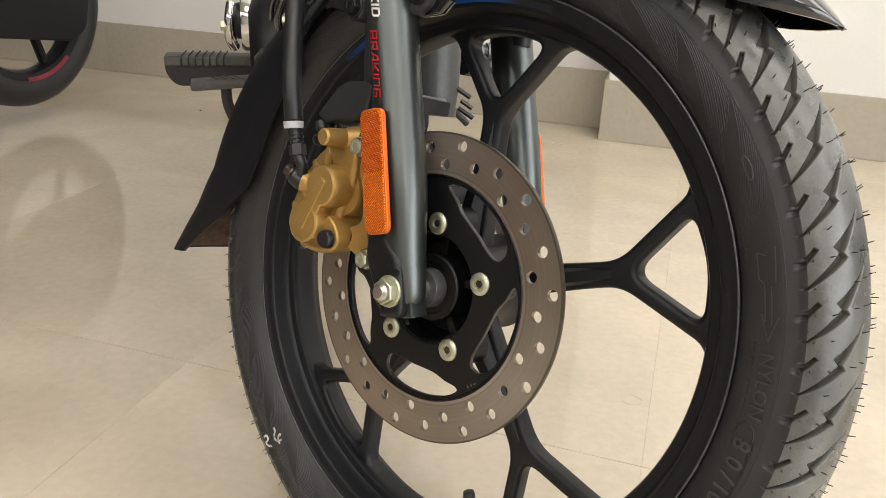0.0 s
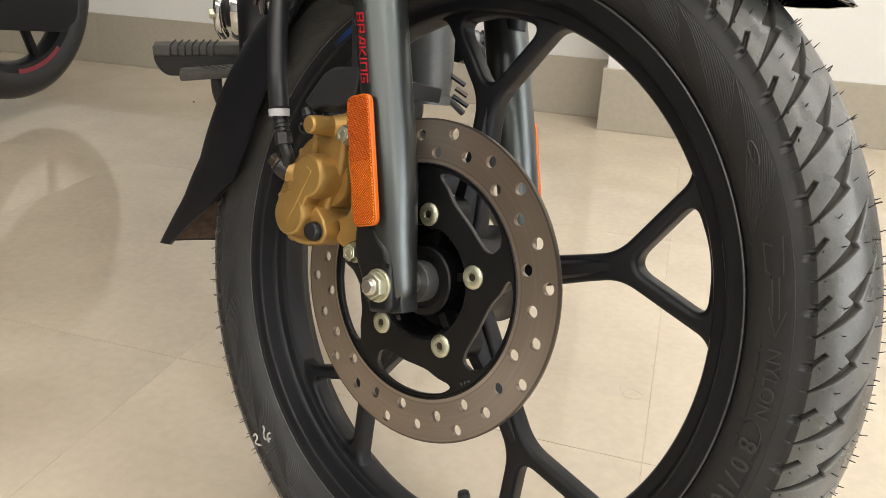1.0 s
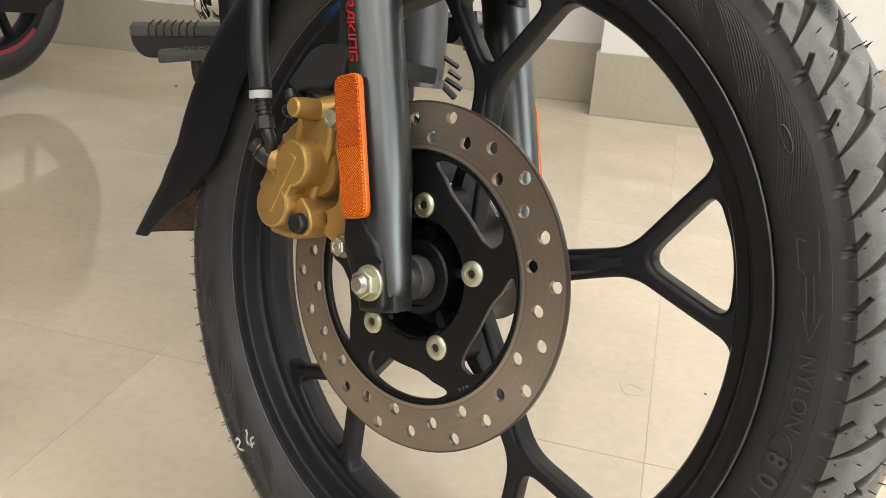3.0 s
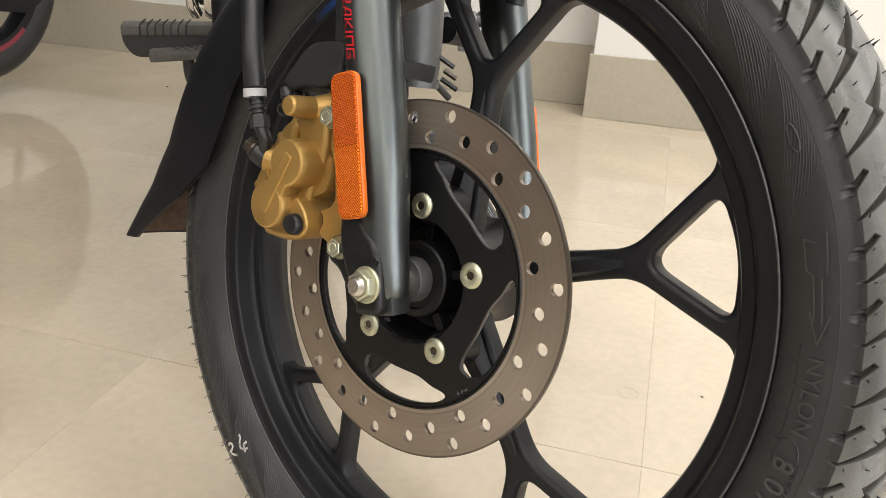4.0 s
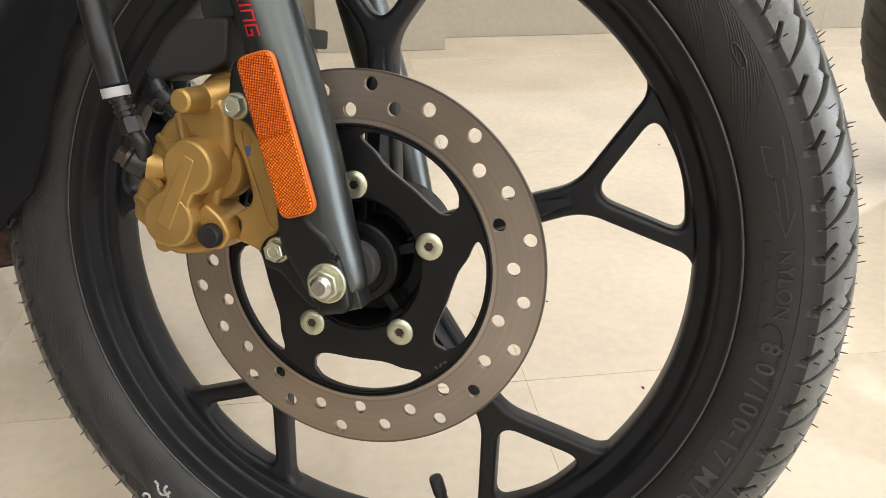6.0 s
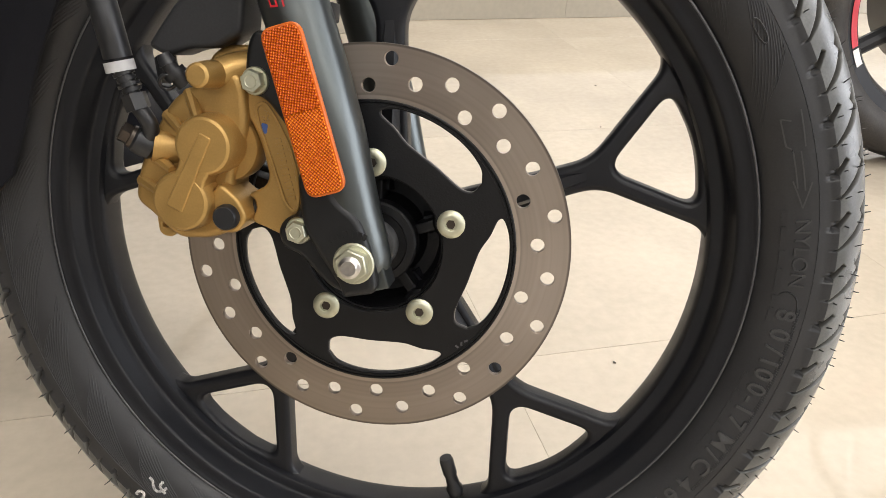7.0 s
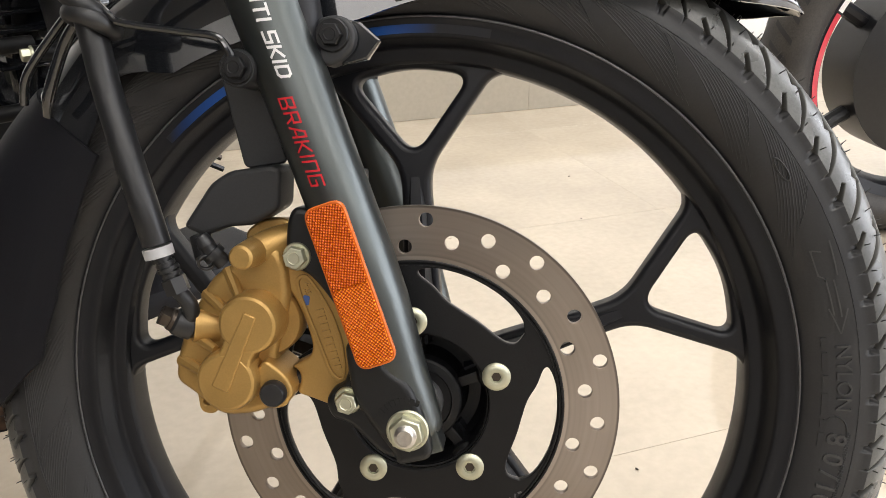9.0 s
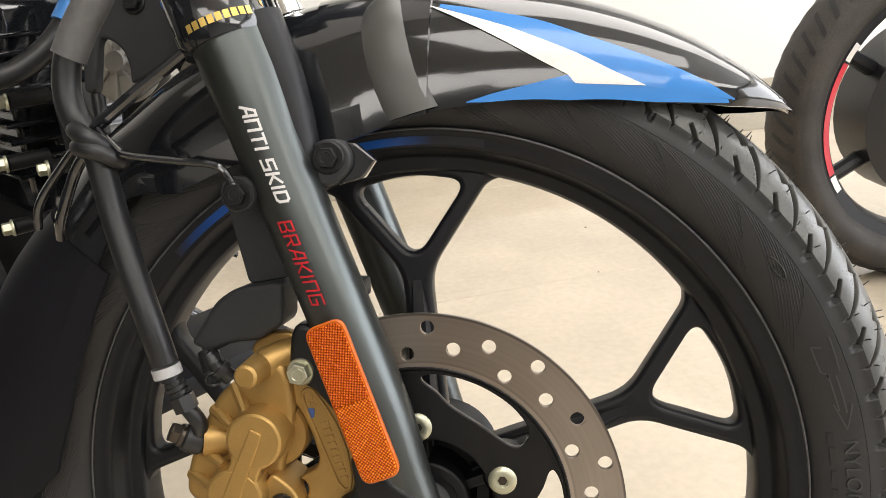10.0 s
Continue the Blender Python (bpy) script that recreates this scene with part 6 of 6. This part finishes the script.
# ---------------------------------------------------------------- other motorcycles, of which only wheels show
def parked_bike(label, m, tape, covered=False, lift=0.0, group="parked motorcycles"):
    """Wheel, fork stubs and a dark body above, at the wheel's ground point; x ahead."""
    b = thing("motorcycle", label, "motorcycle", m, group)
    up = pose(0, 0, 0.295)
    t = part("tyre", lathe([(0.226, -0.028), (0.236, -0.038), (0.252, -0.0435), (0.266, -0.043), (0.278, -0.038), (0.288, -0.027), (0.294, -0.012), (0.295, 0), (0.294, 0.012), (0.288, 0.027), (0.278, 0.038), (0.266, 0.043), (0.252, 0.0435), (0.236, 0.038), (0.226, 0.028)], 128), M_HOSE if covered else M_DUSTY, b, "black tyre" if covered else "dusty black tyre", up)
    # Dark strips laid over the smooth tyre, for the shade in its grooves.
    grooves = bmesh.new()
    for k in range(0 if covered else 56):
        for side in (-1, 1):
            a = 360 / 56 * (k + (0.5 if side > 0 else 0))
            row = []
            for w, y, da in ((0.2800, 0.0378, 0), (0.2868, 0.0304, 1.6), (0.2928, 0.0190, 3.4), (0.2956, 0.0060, 5.2)):
                row.append([grooves.verts.new((w * math.cos(radians(a + da + q)), side * y, w * math.sin(radians(a + da + q)))) for q in (0, 1.7)])
            for p, q in zip(row, row[1:]):
                grooves.faces.new((p[0], p[1], q[1], q[0]))
    if not covered:
        part("tread_groove", grooves, M_NUB, t, "dark slanting strips for shaded tread grooves")["kind"] = "stuff"
    r = part("rim", lathe([(0.199, 0), (0.204, -0.016), (0.209, -0.024), (0.227, -0.029), (0.231, -0.029), (0.231, -0.026), (0.218, -0.02), (0.218, 0.02), (0.231, 0.026), (0.231, 0.029), (0.227, 0.029), (0.209, 0.024), (0.204, 0.016)], 128, True), M_RIM, b, "black cast rim with tape on its flange", up)
    for a0, a1 in ((-98, -55), (22, 65), (142, 185)) if covered else ((-155, -105), (-35, 15), (85, 135)):
        for s in (-1, 1):
            part("rim_tape", arc_strip(0.2175 if covered else 0.2110, 0.2285 if covered else 0.2220, a0 + tape, a1 + tape, s * (0.0274 if covered else 0.0260), s * (0.0305 if covered else 0.0290)), M_DULLRED if covered else M_RED, r, "red rim tape")
            if covered:
                continue
            part("rim_tape", arc_strip(0.2110, 0.2220, a0 + tape - 9, a0 + tape - 1, s * 0.0260, s * 0.0290, 8), M_SILVER, r, "silver rim tape")
            part("rim_tape", arc_strip(0.2110, 0.2220, a1 + tape + 1, a1 + tape + 9, s * 0.0260, s * 0.0290, 8), M_SILVER, r, "silver rim tape")
    for k in range(3 if covered else 6):
        a = radians(-71 + 120 * k if covered else 60 * k + 20 + tape)
        sp = tube([(0.04 * math.cos(a), -0.004, 0.04 * math.sin(a)), (0.203 * math.cos(a), 0, 0.203 * math.sin(a))], 0.013, 10, 1)
        part("spoke", sp, M_RIM, r)
    hub_r = 0.085 if covered else 0.152
    part("hub", lathe([(0, -0.058), (hub_r - 0.012, -0.058), (hub_r, -0.048), (hub_r, 0.03), (0.06, 0.055), (0, 0.055)], 48), M_HOSE, b, "black drum hub", up)
    for s in () if covered else (-1, 1):
        part("fork_leg", tube([(0, s * 0.085, 0.29), (-0.13, s * 0.085, 0.62)], 0.021, 18, 1), M_FORK, b, "grey fork leg")
    part("mudguard", moved(guard_shell([(50 + 4 * i, 0.322, 0.27, 0.27, 0.055) for i in range(25)]), up), M_GLOSS, b, "dark glossy mudguard")
    part("bodywork", box(-0.78, -0.42, -0.12, 0.12, 0.24, 0.62, 0.06), M_PLASTIC, b, "dark engine and bodywork")
    part("other_tyre", lathe([(0.226, -0.028), (0.252, -0.0435), (0.278, -0.038), (0.295, 0), (0.278, 0.038), (0.252, 0.0435), (0.226, 0.028)], 72), M_DUSTY, b, "black tyre", pose(-1.27, 0, 0.295 - lift))
    part("other_rim", lathe([(0.202, 0), (0.212, -0.024), (0.230, -0.028), (0.230, 0.028), (0.212, 0.024)], 72, True), M_RIM, b, "black cast rim", pose(-1.27, 0, 0.295 - lift))
    for k in range(5):
        a = radians(72 * k)
        part("other_spoke", tube([(-1.27, 0, 0.295 - lift), (-1.27 + 0.208 * math.cos(a), 0, 0.295 - lift + 0.208 * math.sin(a))], 0.016, 10, 1), M_RIM, b)
    x_tank, x_seat, x_bar = (-0.98, -0.50, -1.02) if covered else (-0.55, -0.98, -0.20)
    tank = box(-0.22, 0.22, -0.12, 0.12, 0.66, 0.86, 0.06)
    seat = box(-0.33, 0.33, -0.11, 0.11, 0.68, 0.76, 0.03)
    part("fuel_tank", moved(tank, Matrix.Translation((x_tank, 0, 0))), M_GLOSS, b, "dark glossy fuel tank")
    part("seat", moved(seat, Matrix.Translation((x_seat, 0, 0))), M_PLASTIC, b, "black seat")
    part("handlebar", tube([(x_bar - 0.10, -0.34, 0.96), (x_bar - 0.02, -0.22, 0.98), (x_bar, 0, 0.95), (x_bar - 0.02, 0.22, 0.98), (x_bar - 0.10, 0.34, 0.96)], 0.012, 12, 5), M_HOSE, b, "black handlebar")
    part("frame_spine", tube([(x_bar, 0, 0.88), (x_tank, 0, 0.64), (x_seat, 0, 0.64)], 0.022, 12, 4), M_RIM, b, "black frame tube")
    if covered:
        for s in (-1, 1):
            part("fork_leg", tube([(-1.27, s * 0.085, 0.295 - lift), (-1.06, s * 0.085, 0.90)], 0.020, 14, 1), M_FORK, b, "grey fork leg")
            part("swing_arm", tube([(0.0, s * 0.078, 0.295), (-0.46, s * 0.090, 0.34)], 0.014, 12, 1), M_HOSE, b, "black swing arm")
    else:
        for s in (-1, 1):
            part("upper_fork", tube([(-0.13, s * 0.085, 0.62), (-0.21, s * 0.085, 0.90)], 0.017, 14, 1), M_CHROME, b, "chromed fork tube")
            part("swing_arm", tube([(-1.27, s * 0.080, 0.295), (-0.72, s * 0.090, 0.34)], 0.014, 12, 1), M_HOSE, b, "black swing arm")
    if covered:
        part("chain_cover", plate([rounded([(-0.45, 0.245), (0.105, 0.158), (0.165, 0.185), (0.200, 0.290), (0.165, 0.395), (-0.45, 0.465)][::-1], 0.02)], -0.075, -0.060, 0.005), M_PLASTIC, b, "dark blue-black cover")
        for s in (-1, 1):
            part("stand_leg", tube([(-0.42, s * 0.09, 0.30), (-0.47, s * 0.13, 0.10), (-0.50, s * 0.15, 0.012 - lift)], 0.012, 14, 4), M_HOSE, b, "black leg of the centre stand")
        rng = random.Random(9)
        mud = bmesh.new()
        prof = [(0.2720, -0.0418), (0.2790, -0.0388), (0.2850, -0.0325), (0.2890, -0.0275), (0.2925, -0.0200), (0.2952, -0.0120), (0.2962, -0.0020)]
        for i in range(46):
            for j in range(6):
                edge = abs(i - 23) / 23 + 0.5 * abs(j - 3) / 3
                if rng.random() < 1.25 - edge * 0.95:
                    quad = [(prof[j + p], -124 + i + q) for p, q in ((0, 0), (0, 1), (1, 1), (1, 0))]
                    mud.faces.new([mud.verts.new((r * math.cos(radians(a)), y, r * math.sin(radians(a)))) for (r, y), a in quad])
        bmesh.ops.remove_doubles(mud, verts=mud.verts, dist=0.0001)
        part("mud_crust", moved(mud, up), M_MUD, t, "dried pale mud on the tread")
    return b


parked_bike("dark motorcycle on its centre stand, rear wheel raised, by the wall", pose(-1.84, 0.378, 0.048, 0, 0, 117.3), 0, True, 0.048)
parked_bike("black motorcycle with red and silver rim tape, parked beside the pillar", pose(0.775, 1.03, 0, 0, 0, 192) @ Matrix.Diagonal((1.05, 1.25, 1.05, 1)), 250)


# ---------------------------------------------------------------- lamps assumed on the ceiling, out of view
def ceiling_fitting(u, v):
    lamp = thing("ceiling_light", "assumed rectangular ceiling panel light, out of view", "light", ROOM @ pose(u, v, CEIL), "ceiling lights")
    part("lamp_housing", box(-1.24, 1.24, -0.64, 0.64, -0.045, -0.001, 0.004), M_CEIL, lamp)
    return lamp


for u, v in ((1.3, 0.3), (-1.3, 0.3), (0.3, -1.7), (3.4, 0.3), (-0.6, -4.2), (2.7, -4.2), (-2.9, -3.9)):
    ceiling_fitting(u, v)


# ---------------------------------------------------------------- small marks on the floor
solid("thread", tube([(-0.022, 0.362, 0.0005), (-0.007, 0.346, 0.0005), (0.008, 0.353, 0.0005), (0.008, 0.365, 0.0005), (-0.010, 0.367, 0.0005), (-0.012, 0.353, 0.0005)], 0.00025, 6, 6), M_SKIRT, "thin brown curled thread lying on the floor", "thread")


def grit(at, size, turn):
    """A crumb of dirt on the floor."""
    bm = bmesh.new()
    bmesh.ops.create_icosphere(bm, subdivisions=1, radius=size)
    rng = random.Random(turn)
    for v in bm.verts:
        v.co = Vector((v.co.x * 1.6, v.co.y, v.co.z * 0.5 + size * 0.4)) * rng.uniform(0.8, 1.2)
    solid("grit", bm, M_BRONZE, "dark crumb of dirt on a floor tile", "dirt", "", Matrix.Translation(at) @ pose(0, 0, 0, 0, 0, turn), "dirt on the floor")


for k, at in enumerate(((-1.680, 0.787, 0.0005), (0.176, 1.300, 0.0005), (0.186, 1.031, 0.0005), (0.197, 0.270, 0.0005), (0.067, 0.413, 0.0005))):
    grit(at, (0.0036, 0.0020, 0.0018, 0.0016, 0.0014)[k], 40 * k)


# ---------------------------------------------------------------- tiles
def tile_mesh(w, h, t, name, mat):
    bm = box(0, w, 0, h, -t, 0)
    es = [e for e in bm.edges if all(v.co.z > -1e-6 for v in e.verts)]
    bmesh.ops.bevel(bm, geom=es, offset=0.0002, segments=1, affect="EDGES")
    me = bpy.data.meshes.new(name)
    bm.to_mesh(me)
    bm.free()
    me.materials.append(mat)
    return me


tile_data = tile_mesh(TILE_U - 0.0002, TILE_V - JOINT, 0.006, "floor_tile", M_TILE)
i = math.floor((U0 - TILE_U0) / TILE_U) + 1
while TILE_U0 + (i + 1) * TILE_U < U1:
    j = math.floor((V0 - TILE_V0) / TILE_V) + 1
    while TILE_V0 + j * TILE_V < V1:
        t = new("floor_tile", tile_data)
        t.parent = floor
        t.matrix_basis = pose(TILE_U0 + i * TILE_U + 0.0001, TILE_V0 + j * TILE_V + JOINT / 2, 0)
        j += 1
    i += 1

SKIRT_H, SKIRT_T = 0.170, 0.010


def skirting(name, parent, u0, v0, u1, v1, step=0.6):
    """Skirting tiles along a line of the room, facing its right-hand side."""
    a, b = Vector((u0, v0, 0)), Vector((u1, v1, 0))
    total, d = (b - a).length, (b - a).normalized()
    n = max(1, round(total / step))
    w = total / n
    me = bpy.data.meshes.new(name)
    bm = box(0.0002, w - 0.0002, -SKIRT_T, -0.0005, 0.0006, SKIRT_H, 0.0010)
    bm.to_mesh(me)
    bm.free()
    me.materials.append(M_SKIRT)
    ang = math.atan2(d.y, d.x)
    for k in range(n):
        o = new(name, me)
        o.parent = parent
        o.matrix_basis = Matrix.Translation(a + d * (w * k)) @ Matrix.Rotation(ang, 4, "Z")


wall_ob = bpy.data.objects["wall_north"]
skirting("skirting_tile", wall_ob, U0, WALL_V, PIL_U0, WALL_V)
skirting("skirting_tile", wall_ob, PIL_U1, WALL_V, U1, WALL_V)
skirting("skirting_tile", pillar, PIL_U0, PIL_V + SKIRT_T, PIL_U1, PIL_V + SKIRT_T, 0.4)
skirting("skirting_tile", pillar, PIL_U0 + SKIRT_T - 0.001, WALL_V - SKIRT_T, PIL_U0 + SKIRT_T - 0.001, PIL_V + SKIRT_T, 0.4)
skirting("skirting_tile", pillar, PIL_U1 - SKIRT_T + 0.001, PIL_V + SKIRT_T, PIL_U1 - SKIRT_T + 0.001, WALL_V - SKIRT_T, 0.4)
